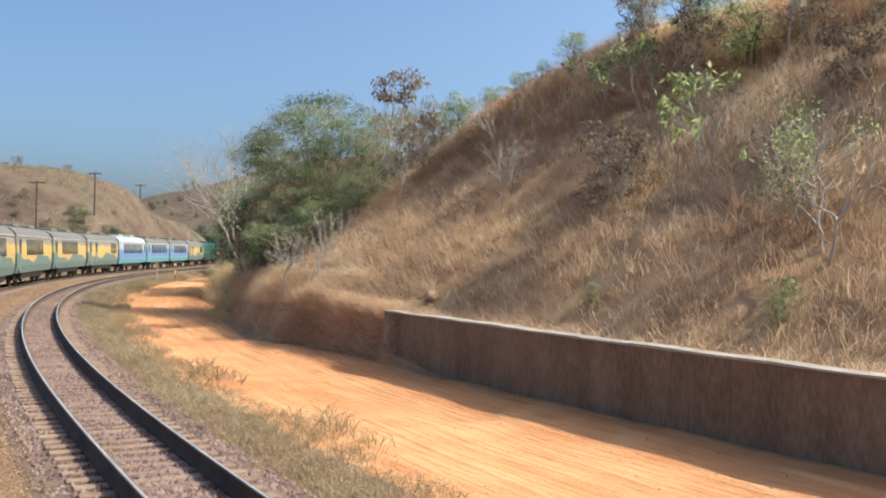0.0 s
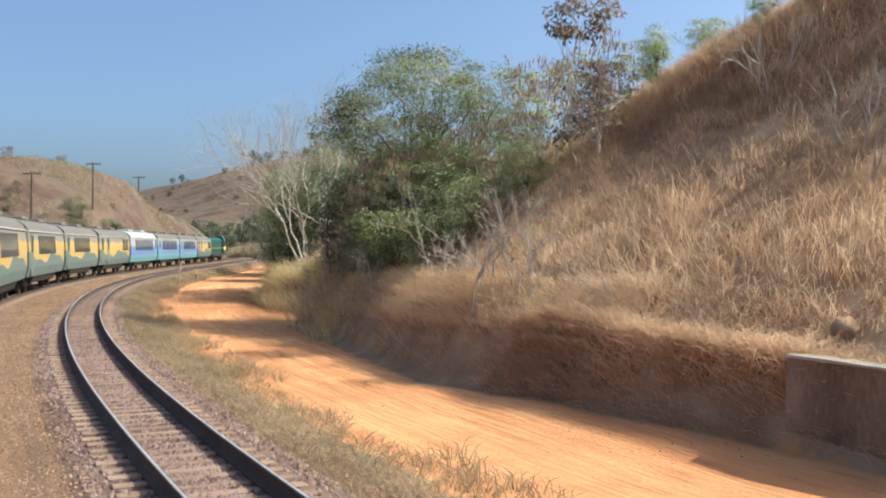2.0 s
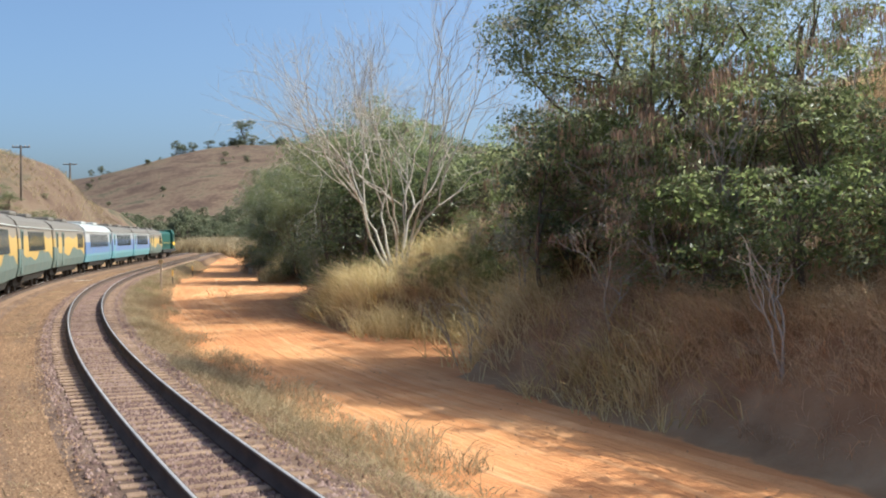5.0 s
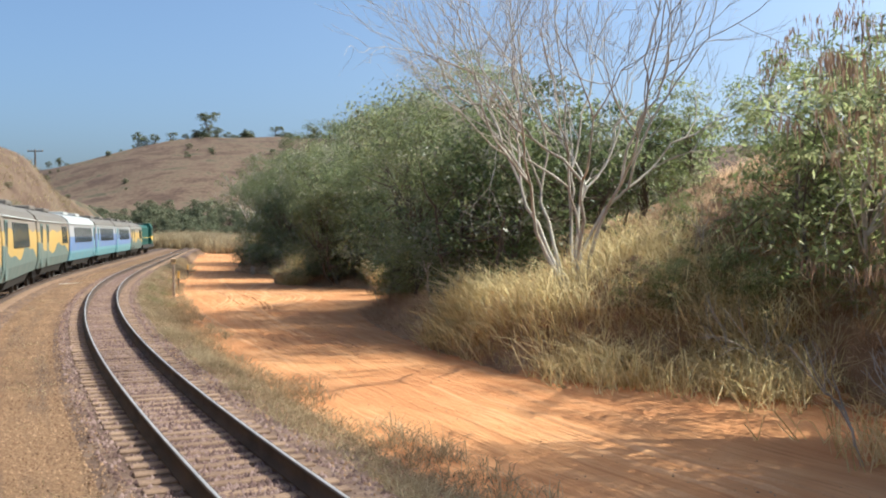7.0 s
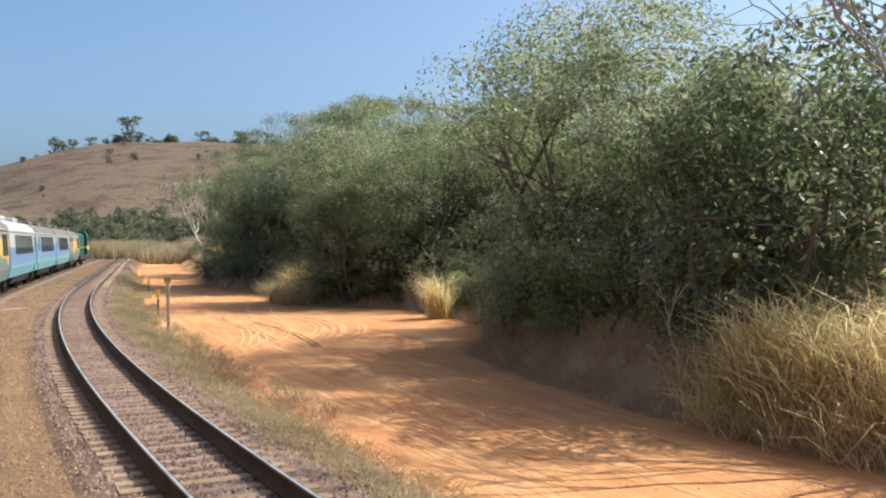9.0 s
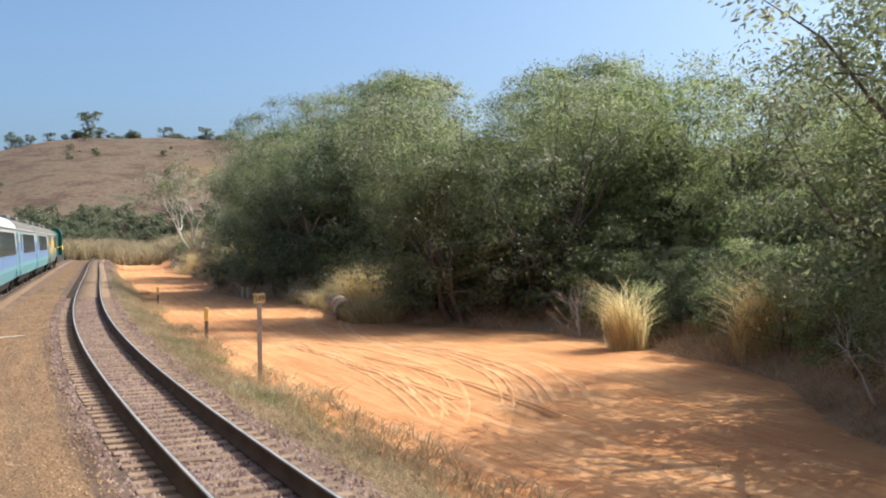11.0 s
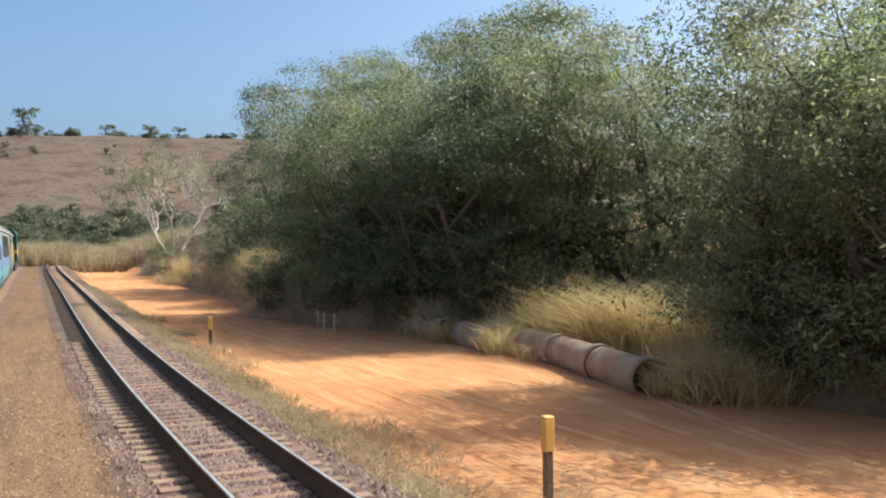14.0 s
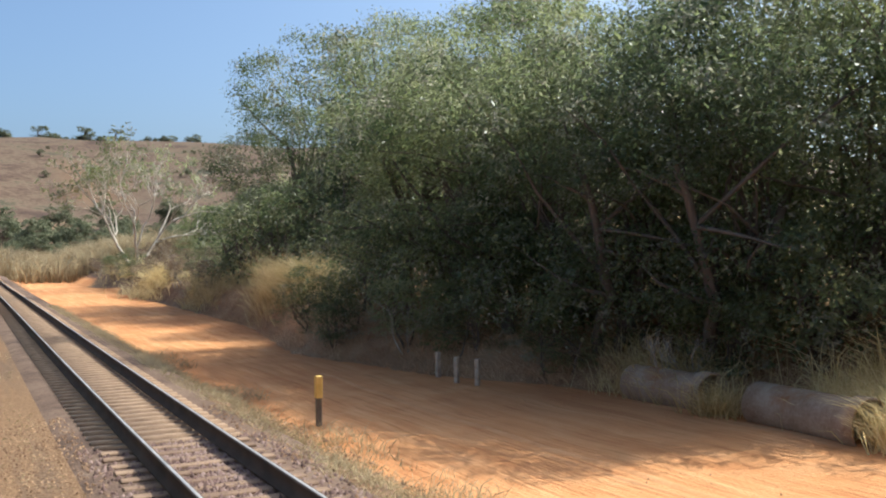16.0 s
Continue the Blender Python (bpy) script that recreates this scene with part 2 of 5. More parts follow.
# ---- plan: the line of the right-hand track; u metres along it, lat metres to its right ----
BENDS = [0.00107, 0.0048, 0.00518, 0.00444, 0.0038, 0.00042, -0.00022, 0.0001, 0.00059, 0.0011, 0.00135, 0.00122, 0.00098, 0.00074, 0.00053]
LINE_U = np.arange(-60.0, 421.0, 1.0)
LINE_K = np.interp(LINE_U, np.arange(-10, 341, 25.0), BENDS)
LINE_H = np.concatenate([[0], np.cumsum((LINE_K[1:] + LINE_K[:-1]) / 2)])
LINE_H = LINE_H - np.interp(0, LINE_U, LINE_H)
HALF_H = np.interp(LINE_U[:-1] + 0.5, LINE_U, LINE_H)
LINE_X = np.concatenate([[0], np.cumsum(np.sin(HALF_H))])
LINE_Y = np.concatenate([[0], np.cumsum(np.cos(HALF_H))])
LINE_X, LINE_Y = LINE_X - np.interp(0, LINE_U, LINE_X), LINE_Y - np.interp(0, LINE_U, LINE_Y)
OWN = -4.3      # the line on which the train stands


def place(u, lat):
    """World x, y and the heading (clockwise from +y) at u, lat."""
    h = np.interp(u, LINE_U, LINE_H)
    return np.interp(u, LINE_U, LINE_X) + np.cos(h) * lat, np.interp(u, LINE_U, LINE_Y) - np.sin(h) * lat, h


def along(x, y):
    """u, lat of world places (arrays)."""
    x, y = np.asarray(x, float).ravel(), np.asarray(y, float).ravel()
    u, lat = np.empty(len(x)), np.empty(len(x))
    for i in range(0, len(x), 20000):
        xs, ys = x[i:i + 20000], y[i:i + 20000]
        j = np.argmin((xs[:, None] - LINE_X[None, ::2]) ** 2 + (ys[:, None] - LINE_Y[None, ::2]) ** 2, axis=1) * 2
        dx, dy, h = xs - LINE_X[j], ys - LINE_Y[j], LINE_H[j]
        u[i:i + 20000] = LINE_U[j] + dx * np.sin(h) + dy * np.cos(h)
        lat[i:i + 20000] = dx * np.cos(h) - dy * np.sin(h)
    return u, lat


def table(u, rows):
    return np.interp(u, [r[0] for r in rows], [r[1] for r in rows])


def smooth(x, a, b):
    t = np.clip((x - a) / (b - a), 0, 1)
    return t * t * (3 - 2 * t)


def ripple(x, y, size, seed=0.0):
    """Cheap smooth noise, about -1 to 1."""
    a, b = x / size + seed, y / size - seed * 1.7
    return (np.sin(a * 1.9 + 1.3 * np.sin(b * 1.1 + seed)) + np.sin(b * 2.3 + 1.7 * np.sin(a * 0.9 + 2.0)) + np.sin((a + b) * 1.4 + np.sin(a * 2.7 - b))) / 3


ROAD_EDGE = [(-60, 7.6), (0, 7.6), (19, 7.1), (28, 6.1), (37, 6.9), (45.5, 7.2), (47, 9.6), (49, 11.7), (52, 11.6), (54, 10.4), (57, 8.0), (62, 8.2), (68, 8.6), (74, 9.6), (78, 12.4), (81, 13.5), (87, 13.9), (91, 14.2), (96, 11.4), (100, 10.2), (106, 11.5), (112, 11.1), (116, 10.6), (121, 8.6), (128, 7.2), (140, 9.2), (160, 9.4), (420, 9.4)]
ROAD_LEVEL = [(-60, -0.3), (0, -0.32), (30, -0.42), (50, -0.66), (80, -0.64), (100, -0.78), (136, -1.1), (200, -1.2), (420, -1.2)]
BANK = [(-60, 1.1), (18, 1.1), (26, 1.45), (36, 1.45), (45, 1.3), (60, 1.2), (72, 0.5), (88, 0.3), (110, 0.4), (140, 1.2), (420, 1.0)]
SLOPE = [(-60, 0.72), (40, 0.7), (50, 0.55), (60, 0.45), (75, 0.3), (95, 0.25), (130, 0.28), (200, 0.2), (420, 0.1)]
RIDGE = [(-60, 24), (12, 16), (18, 13.2), (24, 11.2), (33, 9.4), (39, 8.3), (46, 7.7), (60, 7.8), (80, 6.5), (110, 4.5), (160, 4.5), (260, 3), (420, 3)]
STEEP = [(-60, 22), (14, 21), (18, 19), (23, 16), (26, 13.8), (30, 13.2), (34, 14.5), (40, 16), (60, 18), (420, 16)]     # where the slope steepens
SKYLINE = [(-180, 2.0), (-60, 3.0), (0, 2.2), (8, 2.0), (12, 2.5), (15, 3.3), (17, 3.8), (20, 4.8), (22, 5.3), (25.5, 5.8), (30, 5.9), (34, 5.6), (40, 5.9), (60, 5.0), (120, 3.0), (180, 2.0)]


def height(x, y, u, lat):
    """Height of the ground."""
    level = table(u, ROAD_LEVEL)
    edge = table(u, ROAD_EDGE)
    dl = lat - edge
    wob = ripple(x, y, 2.2, 0.3)
    # bed of the two tracks, verge, road
    z = np.full(len(x), -0.3)
    z += smooth(lat, 1.3, 2.7) * (level + 0.3) + 0.06 * smooth(lat, 1.2, 1.8) * (1 - smooth(lat, 1.9, 2.6)) * (1 + wob)
    z += smooth(dl, -2.0, -0.1) * 0.22 * (1 - smooth(u, 22, 30)) + 0.025 * ripple(x, y, 1.1, 1.0) * smooth(lat, 2.0, 3.0)
    # bank and hill to the right
    steep = table(u, [(-60, 0.35), (19, 0.35), (21, 0.5), (28, 1.15), (44, 1.3), (52, 1.0), (420, 1.0)])
    rise = table(u, BANK) * smooth(dl, 0.08, 0.08 + steep)
    hill = table(u, SLOPE) * np.maximum(dl - 1.0, 0) + 0.35 * ripple(x, y, 3.5, 2.0) * smooth(dl, 1.0, 4.0) + 0.12 * ripple(x, y, 1.0, 4.0) * smooth(dl, 0.6, 2.0)
    over = np.maximum(lat - table(u, STEEP), 0) * (1 - smooth(u, 36, 48))
    hill = hill + 0.65 * over
    top = np.maximum(table(u, RIDGE) + 0.5 * ripple(x, y, 5.0, 5.0) - z - rise, 0.5)
    pos_h = np.maximum(hill, 1e-3)
    hill = (pos_h ** -4.0 + top ** -4.0) ** -0.25 + np.minimum(hill, 0)
    z += (rise + hill) * smooth(dl, 0.05, 0.3)
    # ditch and rough ground to the left of the train
    left = -(lat - OWN) - 2.2
    z += -0.5 * smooth(left, 0, 1.5) + smooth(left, 4, 40) * 1.5
    # the hill on the left beyond the bend
    for cx, cy, sx, sy, hz in ((-35, 190, 62, 40, 10.0), (20, 166, 44, 26, 7.5), (28, 172, 22, 16, 5.0), (46, 198, 24, 20, 5.0), (52, 226, 26, 22, 8.5), (-120, 150, 70, 60, 16.0)):
        z += hz * np.exp(-((x - cx) / sx) ** 2 - ((y - cy) / sy) ** 2) * smooth(left, 3, 14)
    # the far hills
    dx, dy = x - 5, y - 45
    r, az = np.hypot(dx, dy), np.degrees(np.arctan2(dx, dy))
    el = np.interp(az, [q[0] for q in SKYLINE], [q[1] for q in SKYLINE])
    crest = 700 * np.tan(np.radians(el)) + 2.5
    far = crest * smooth(r, 300, 720) * (1 + 0.05 * ripple(x, y, 60.0, 1.0)) - smooth(r, 740, 1500) * crest * 0.6
    keep = 1 - smooth(r, 200, 330)
    return z * keep + (far - 0.6) * (1 - keep) + 3.0 * smooth(r, 250, 400) * ripple(x, y, 45.0, 3.0)


def ground_z(x, y):
    u, lat = along([x], [y])
    return float(height(np.array([float(x)]), np.array([float(y)]), u, lat)[0])


def heights(x, y):
    u, lat = along(x, y)
    return height(np.asarray(x, float), np.asarray(y, float), u, lat)


# ---- mesh helpers ----
def mesh_from(name, verts, faces, mats, smooth_shade=False):
    """verts (n, 3); faces (m, 3) or (m, 4) arrays or lists."""
    me = bpy.data.meshes.new(name)
    if isinstance(faces, np.ndarray) and len(faces):
        verts = np.asarray(verts, np.float32)
        k = faces.shape[1]
        me.vertices.add(len(verts))
        me.vertices.foreach_set("co", verts.ravel())
        me.loops.add(faces.size)
        me.loops.foreach_set("vertex_index", faces.astype(np.int32).ravel())
        me.polygons.add(len(faces))
        me.polygons.foreach_set("loop_start", np.arange(0, faces.size, k, dtype=np.int32))
        me.update(calc_edges=True)
    else:
        me.from_pydata([tuple(v) for v in verts], [], [tuple(f) for f in faces])
    for m in (mats if isinstance(mats, (list, tuple)) else [mats]):
        me.materials.append(m)
    if smooth_shade:
        me.polygons.foreach_set("use_smooth", np.ones(len(me.polygons), bool))
    me.update()
    return me


def part(name, me, parent=None, at=None, label=""):
    ob = new(name, me)
    if parent is not None:
        ob.parent = parent
    if at is not None:
        ob.matrix_basis = at
    if label:
        ob["label"] = label
    return ob


def bm_mesh(name, bm, mat, smooth_shade=False):
    me = bpy.data.meshes.new(name)
    bm.normal_update()
    bm.to_mesh(me)
    bm.free()
    me.materials.append(mat)
    if smooth_shade:
        me.polygons.foreach_set("use_smooth", np.ones(len(me.polygons), bool))
    return me


def box_mesh(name, sx, sy, sz, mat, bevel=0.0, base=False):
    bm = bmesh.new()
    bmesh.ops.create_cube(bm, size=1.0)
    bmesh.ops.scale(bm, vec=(sx, sy, sz), verts=bm.verts)
    if base:
        bmesh.ops.translate(bm, vec=(0, 0, sz / 2), verts=bm.verts)
    if bevel:
        bmesh.ops.bevel(bm, geom=bm.edges[:], offset=bevel, segments=1, affect='EDGES')
    return bm_mesh(name, bm, mat)


def strip_mesh(name, us, sections, mat, smooth_shade=False, closed=True):
    """Sweeps a section [(lat, z), ...] along the line at the given us."""
    us = np.asarray(us, float)
    k = len(sections)
    verts = np.empty((len(us), k, 3))
    for j, (lat, z) in enumerate(sections):
        x, y, _ = place(us, lat)
        verts[:, j] = np.stack([x, y, np.full(len(us), z)], 1)
    n = len(us)
    faces = []
    for j in range(k if closed else k - 1):
        a = np.arange(n - 1) * k + j
        b = np.arange(n - 1) * k + (j + 1) % k
        faces.append(np.stack([a, b, b + k, a + k], 1))
    return mesh_from(name, verts.reshape(-1, 3), np.concatenate(faces)[:, ::-1], mat, smooth_shade)


# ---- ground: one sheet to the horizon ----
def stretched(lo, hi, step, far):
    mid = np.arange(lo, hi + step / 2, step)
    out = [0.0]
    d = step
    while out[-1] < far:
        d = min(d * 1.12, 60)
        out.append(out[-1] + d)
    out = np.array(out[1:])
    return np.concatenate([(lo - out)[::-1], mid, hi + out])


gx, gy = stretched(-8, 62, 0.4, 1500), stretched(-6, 150, 0.4, 1500)
GX, GY = np.meshgrid(gx, gy)
gxf, gyf = GX.ravel(), GY.ravel()
gu, gl = along(gxf, gyf)
gz = height(gxf, gyf, gu, gl)
nx, ny = len(gx), len(gy)
q = (np.arange(ny - 1)[:, None] * nx + np.arange(nx - 1)[None, :]).ravel()
ground = tagged(new("ground", mesh_from("ground", np.stack([gxf, gyf, gz], 1), np.stack([q, q + 1, q + 1 + nx, q + nx], 1), MAT["ground"], True)),
                "orange dirt road, dry hillside and distant brown hills", "ground", kind="structure")
g_edge = table(gu, ROAD_EDGE)
g_r = np.hypot(gxf - 5, gyf - 45)
for key, val in (("road", smooth(gl, 2.0, 3.0) * (1 - smooth(gl - g_edge, -0.3, 0.1)) * (1 - smooth(gu, 300, 330))),
                 ("verge", smooth(gl, -6.5, -6.0) * (1 - smooth(gl, 2.0, 2.8))),
                 ("far", np.maximum(smooth(g_r, 95, 150), 1 - smooth(gl, -14, -9))), ("lateral", gl), ("along", gu)):
    a = ground.data.attributes.new(key, 'FLOAT', 'POINT')
    a.data.foreach_set("value", val.astype(np.float32))

# ---- track beds, rails, sleepers ----
US_NEAR = np.arange(-16, 330, 1.0)
for centre, name in ((0.0, "track_bed"), (OWN, "track_bed")):
    tagged(new(name, strip_mesh(name, US_NEAR, [(centre - 1.6, -0.36), (centre - 1.2, -0.25), (centre + 1.25, -0.25), (centre + 1.75, -0.36)], MAT["ballast"], False, False)),
           "reddish brown crushed stone railway ballast", "track bed", kind="structure")


def rail_section(c):
    prof = [(-0.07, -0.215), (-0.07, -0.198), (-0.011, -0.175), (-0.011, -0.045), (-0.032, -0.034), (-0.032, -0.006), (-0.02, -0.002), (0.02, -0.002), (0.032, -0.006), (0.032, -0.034), (0.011, -0.045), (0.011, -0.175), (0.07, -0.198), (0.07, -0.215)]
    return [(c + a, b) for a, b in prof]


def track(centre, label):
    root = tagged(new("railway_track"), label, "railway track", "railway tracks", "structure")
    for side in (-0.535, 0.535):
        rail = part("rail", strip_mesh("rail", US_NEAR, rail_section(centre + side), MAT["rail_rust"]), root)
        part("rail_head", strip_mesh("rail_head", US_NEAR, [(centre + side - 0.018, -0.002), (centre + side - 0.014, 0.001), (centre + side + 0.014, 0.001), (centre + side + 0.018, -0.002)], MAT["rail_head"], False, False), rail, label="polished bright steel running surface")
    return root


track_right = track(0.0, "curved metre-gauge track with rusty rails on reddish ballast")
track_own = track(OWN, "curved metre-gauge track under the passenger train")

# ---- retaining wall ----


def wall_at(u):
    return float(table(u, ROAD_EDGE))


wall = tagged(new("retaining_wall"), "low stained concrete retaining wall at the hill foot", "wall", kind="structure")
WALL_TOP = 1.08
bays = np.arange(-16, 19, 5.0)
for i, a in enumerate(bays):
    b = a + 5.0
    verts = []
    for u in np.linspace(a + 0.003, b - 0.003, 6):
        e = wall_at(u)
        for lat, z in ((e + 0.004 * math.sin(i * 5.1), -0.6), (e + 0.03 + 0.004 * math.sin(i * 5.1), WALL_TOP - 0.035), (e + 0.34, WALL_TOP - 0.035), (e + 0.34, -0.6)):
            x, y, _ = place(u, lat)
            verts.append((float(x), float(y), z))
    faces = [(j * 4 + k, j * 4 + (k + 1) % 4, j * 4 + 4 + (k + 1) % 4, j * 4 + 4 + k) for j in range(5) for k in range(4)] + [(0, 1, 2, 3), (23, 22, 21, 20)]
    panel = part("panel", mesh_from("panel", verts, faces, MAT["concrete"]), wall)
    verts = []
    for u in np.linspace(a, b, 9):
        e = wall_at(u)
        w = 0.012 * math.sin(u * 7.3) + 0.008 * math.sin(u * 19)
        for lat, z in ((e - 0.01 + w, WALL_TOP - 0.035), (e + w, WALL_TOP + 0.5 * w), (e + 0.36, WALL_TOP + 0.5 * w), (e + 0.37, WALL_TOP - 0.035)):
            x, y, _ = place(u, lat)
            verts.append((float(x), float(y), z))
    faces = [(j * 4 + k, j * 4 + (k + 1) % 4, j * 4 + 4 + (k + 1) % 4, j * 4 + 4 + k) for j in range(8) for k in range(4)] + [(0, 1, 2, 3), (35, 34, 33, 32)]
    # the coping's paler colour paints in the wall's sunlit top edge
    part("coping", mesh_from("coping", verts, faces, MAT["concrete_cap"]), panel, label="worn concrete coping, coloured pale as a sunlit top edge")

# ---- plants: builders ----
def unit(v):
    return v / np.maximum(np.linalg.norm(v, axis=-1, keepdims=True), 1e-9)


def tubes(lines, sides=5):
    """lines: [(points (n, 3), radii (n,)), ...] as tapered tubes; vertices and quads."""
    verts, faces, base = [], [], 0
    ang = np.linspace(0, 2 * np.pi, sides, endpoint=False)
    for pts, rad in lines:
        pts = np.asarray(pts, float)
        d = unit(np.gradient(pts, axis=0))
        side = unit(np.cross(d, np.array([0.31, 0.95, 0.05]) + 0.0 * d))
        up = np.cross(side, d)
        ring = pts[:, None] + (np.cos(ang)[None, :, None] * side[:, None] + np.sin(ang)[None, :, None] * up[:, None]) * np.asarray(rad)[:, None, None]
        verts.append(ring.reshape(-1, 3))
        n = len(pts)
        a = (np.arange(n - 1)[:, None] * sides + np.arange(sides)[None, :]).ravel()
        b = (np.arange(n - 1)[:, None] * sides + (np.arange(sides)[None, :] + 1) % sides).ravel()
        faces.append(np.stack([a, b, b + sides, a + sides], 1) + base)
        base += n * sides
    return np.concatenate(verts), np.concatenate(faces)


def leaves(rng, centres, out, length, width, droop=0.4):
    """One rhombic leaf at each centre, its face turned roughly outwards."""
    n = len(centres)
    face = unit(unit(out) + rng.normal(0, 0.42, (n, 3)))
    d = rng.normal(0, 1, (n, 3)) + np.array([0, 0, -droop]) + 0.4 * unit(out)
    d = unit(d - 0.8 * face * (d * face).sum(1, keepdims=True))
    s = unit(np.cross(d, face))
    ln = length * rng.uniform(0.6, 1.3, (n, 1))
    w = width * rng.uniform(0.7, 1.3, (n, 1))
    v = np.stack([centres, centres + d * ln * 0.45 + s * w / 2, centres + d * ln, centres + d * ln * 0.45 - s * w / 2], 1)
    return v.reshape(-1, 3), np.arange(n * 4).reshape(n, 4)


def limb(rng, start, end, r0, r1, n=6, bend=0.12):
    t = np.linspace(0, 1, n)[:, None]
    length = np.linalg.norm(np.asarray(end) - start)
    mid = rng.normal(0, bend * length, 3)
    pts = np.asarray(start) * (1 - t) + np.asarray(end) * t + mid * (4 * t * (1 - t)) + rng.normal(0, 0.012 * length, (n, 3)) * (t > 0)
    return pts, np.linspace(r0, r1, n)


def branching(rng, start, direction, length, radius, depth, spread, lines, tips, rise=0.15):
    """A limb that forks again and again."""
    end = np.asarray(start) + unit(np.asarray(direction)) * length
    pts, rad = limb(rng, start, end, radius, radius * 0.62, 6 if depth > 1 else 4, 0.06)
    lines.append((pts, rad))
    if depth == 0:
        tips.append(pts[-1])
        return
    for k in range(rng.integers(2, 4)):
        at = pts[-1] if k < 2 else pts[rng.integers(2, len(pts) - 1)]
        d = unit(unit(np.asarray(direction)) + rng.normal(0, spread, 3) + np.array([0, 0, rise]))
        branching(rng, at, d, length * rng.uniform(0.6, 0.85), radius * 0.62, depth - 1, spread, lines, tips, rise)


def crown_points(rng, clumps, per, size, lift, clump_r, lobes=8):
    """Leaf places on domed clumps over the lobes of a crown, open inside and with gaps between them."""
    d = unit(rng.normal(0, 1, (lobes, 3)) * np.array([1, 1, 0.8]) + np.array([0, 0, 0.15]))
    lobe = d * size * rng.uniform(0.32, 0.66, (lobes, 1)) + np.array([0, 0, lift])
    lobe_r = rng.uniform(0.34, 0.56, (lobes, 1))
    k = rng.integers(0, lobes, clumps)
    away = unit(rng.normal(0, 1, (clumps, 3)) + 0.6 * d[k] + np.array([0, 0, 0.2]))
    c = lobe[k] + away * size * lobe_r[k]
    low = rng.random(clumps) < 0.3
    c[low, 2] = lift * rng.uniform(0.15, 0.6, low.sum())
    c[:, 2] = np.maximum(c[:, 2], 0.12 * lift * rng.uniform(0.6, 2.0, clumps))
    ball = unit(rng.normal(0, 1, (clumps * per, 3)))
    ball[:, 2] = np.where(rng.random(len(ball)) < 0.75, np.abs(ball[:, 2]), ball[:, 2])
    ball *= rng.random((clumps * per, 1)) ** 0.35
    out = ball + 0.35 * np.repeat(away, per, axis=0) + np.array([0, 0, 0.5])
    p = np.repeat(c, per, axis=0) + ball * np.repeat(clump_r * rng.uniform(0.75, 1.75, (clumps, 1)), per, axis=0) * np.array([1, 1, 0.62])
    return c, p, out


def leafy(name, seed, label, category, leaf, bark, clumps, per, size, lift, clump_r, leaf_l, leaf_w, stems=1, trunk_r=0.09, droop=0.4, group=""):
    rng = np.random.default_rng(seed)
    root = tagged(new(name), label, category, group)
    c, p, out = crown_points(rng, clumps, per, np.array(size), lift, clump_r)
    lines, stem_at = [], []
    for s in range(stems):
        foot = np.array([rng.normal(0, 0.25 * (stems > 1)), rng.normal(0, 0.25 * (stems > 1)), -0.25])
        head = np.array([rng.normal(0, 0.25 * size[0]), rng.normal(0, 0.25 * size[1]), lift * rng.uniform(0.75, 1.05)])
        stem = limb(rng, foot, head, trunk_r, trunk_r * 0.45, 9, 0.06)
        stem_at.append(len(lines))
        lines.append(stem)
        for j in rng.choice(len(c), size=min(len(c), 15 // stems + 3), replace=False):
            k = rng.integers(3, 8)
            lines.append(limb(rng, stem[0][k], c[j], stem[1][k] * 0.55, 0.008, 5, 0.1))
    v, f = tubes([lines[i] for i in stem_at])
    trunk = part("trunk", mesh_from(name + "_trunk", v, f, bark, True), root)
    v, f = tubes([q for i, q in enumerate(lines) if i not in stem_at], 4)
    part("branch", mesh_from(name + "_branch", v, f, bark, True), trunk)
    v, f = leaves(rng, p, out, leaf_l, leaf_w, droop)
    part("crown", mesh_from(name + "_crown", v, f, leaf), root)
    return root


def stemmed(name, seed, label, category, bark, leaf, height_m, stems, depth, spread, radius, leaf_n, leaf_l, leaf_w, lean=0.15, group="", first=0.33):
    """A forked tree with bare limbs and, if leaf_n, a few leaves at the tips."""
    rng = np.random.default_rng(seed)
    root = tagged(new(name), label, category, group)
    lines, tips, stem_at = [], [], []
    for s in range(stems):
        a = 2 * np.pi * s / max(stems, 1) + rng.uniform(0, 1)
        d = np.array([math.cos(a) * (lean if stems == 1 else lean * 2.2), math.sin(a) * (lean if stems == 1 else lean * 2.2), 1.0])
        stem_at.append(len(lines))
        branching(rng, np.array([0.12 * math.cos(a) * (stems > 1), 0.12 * math.sin(a) * (stems > 1), -0.2]), d, height_m * first, radius, depth, spread, lines, tips)
    ends = stem_at[1:] + [len(lines)]
    for i, j in zip(stem_at, ends):
        v, f = tubes([lines[i]])
        stem = part("stem", mesh_from(name + "_stem", v, f, bark, True), root)
        v, f = tubes(lines[i + 1:j])
        part("branch", mesh_from(name + "_branch", v, f, bark, True), stem)
    if leaf_n:
        tips = np.array(tips)
        p = np.repeat(tips, leaf_n, axis=0) + rng.normal(0, 0.12, (len(tips) * leaf_n, 3))
        v, f = leaves(rng, p, p - np.array([0, 0, height_m * 0.5]), leaf_l, leaf_w, 0.6)
        part("crown", mesh_from(name + "_crown", v, f, leaf), root)
    return root


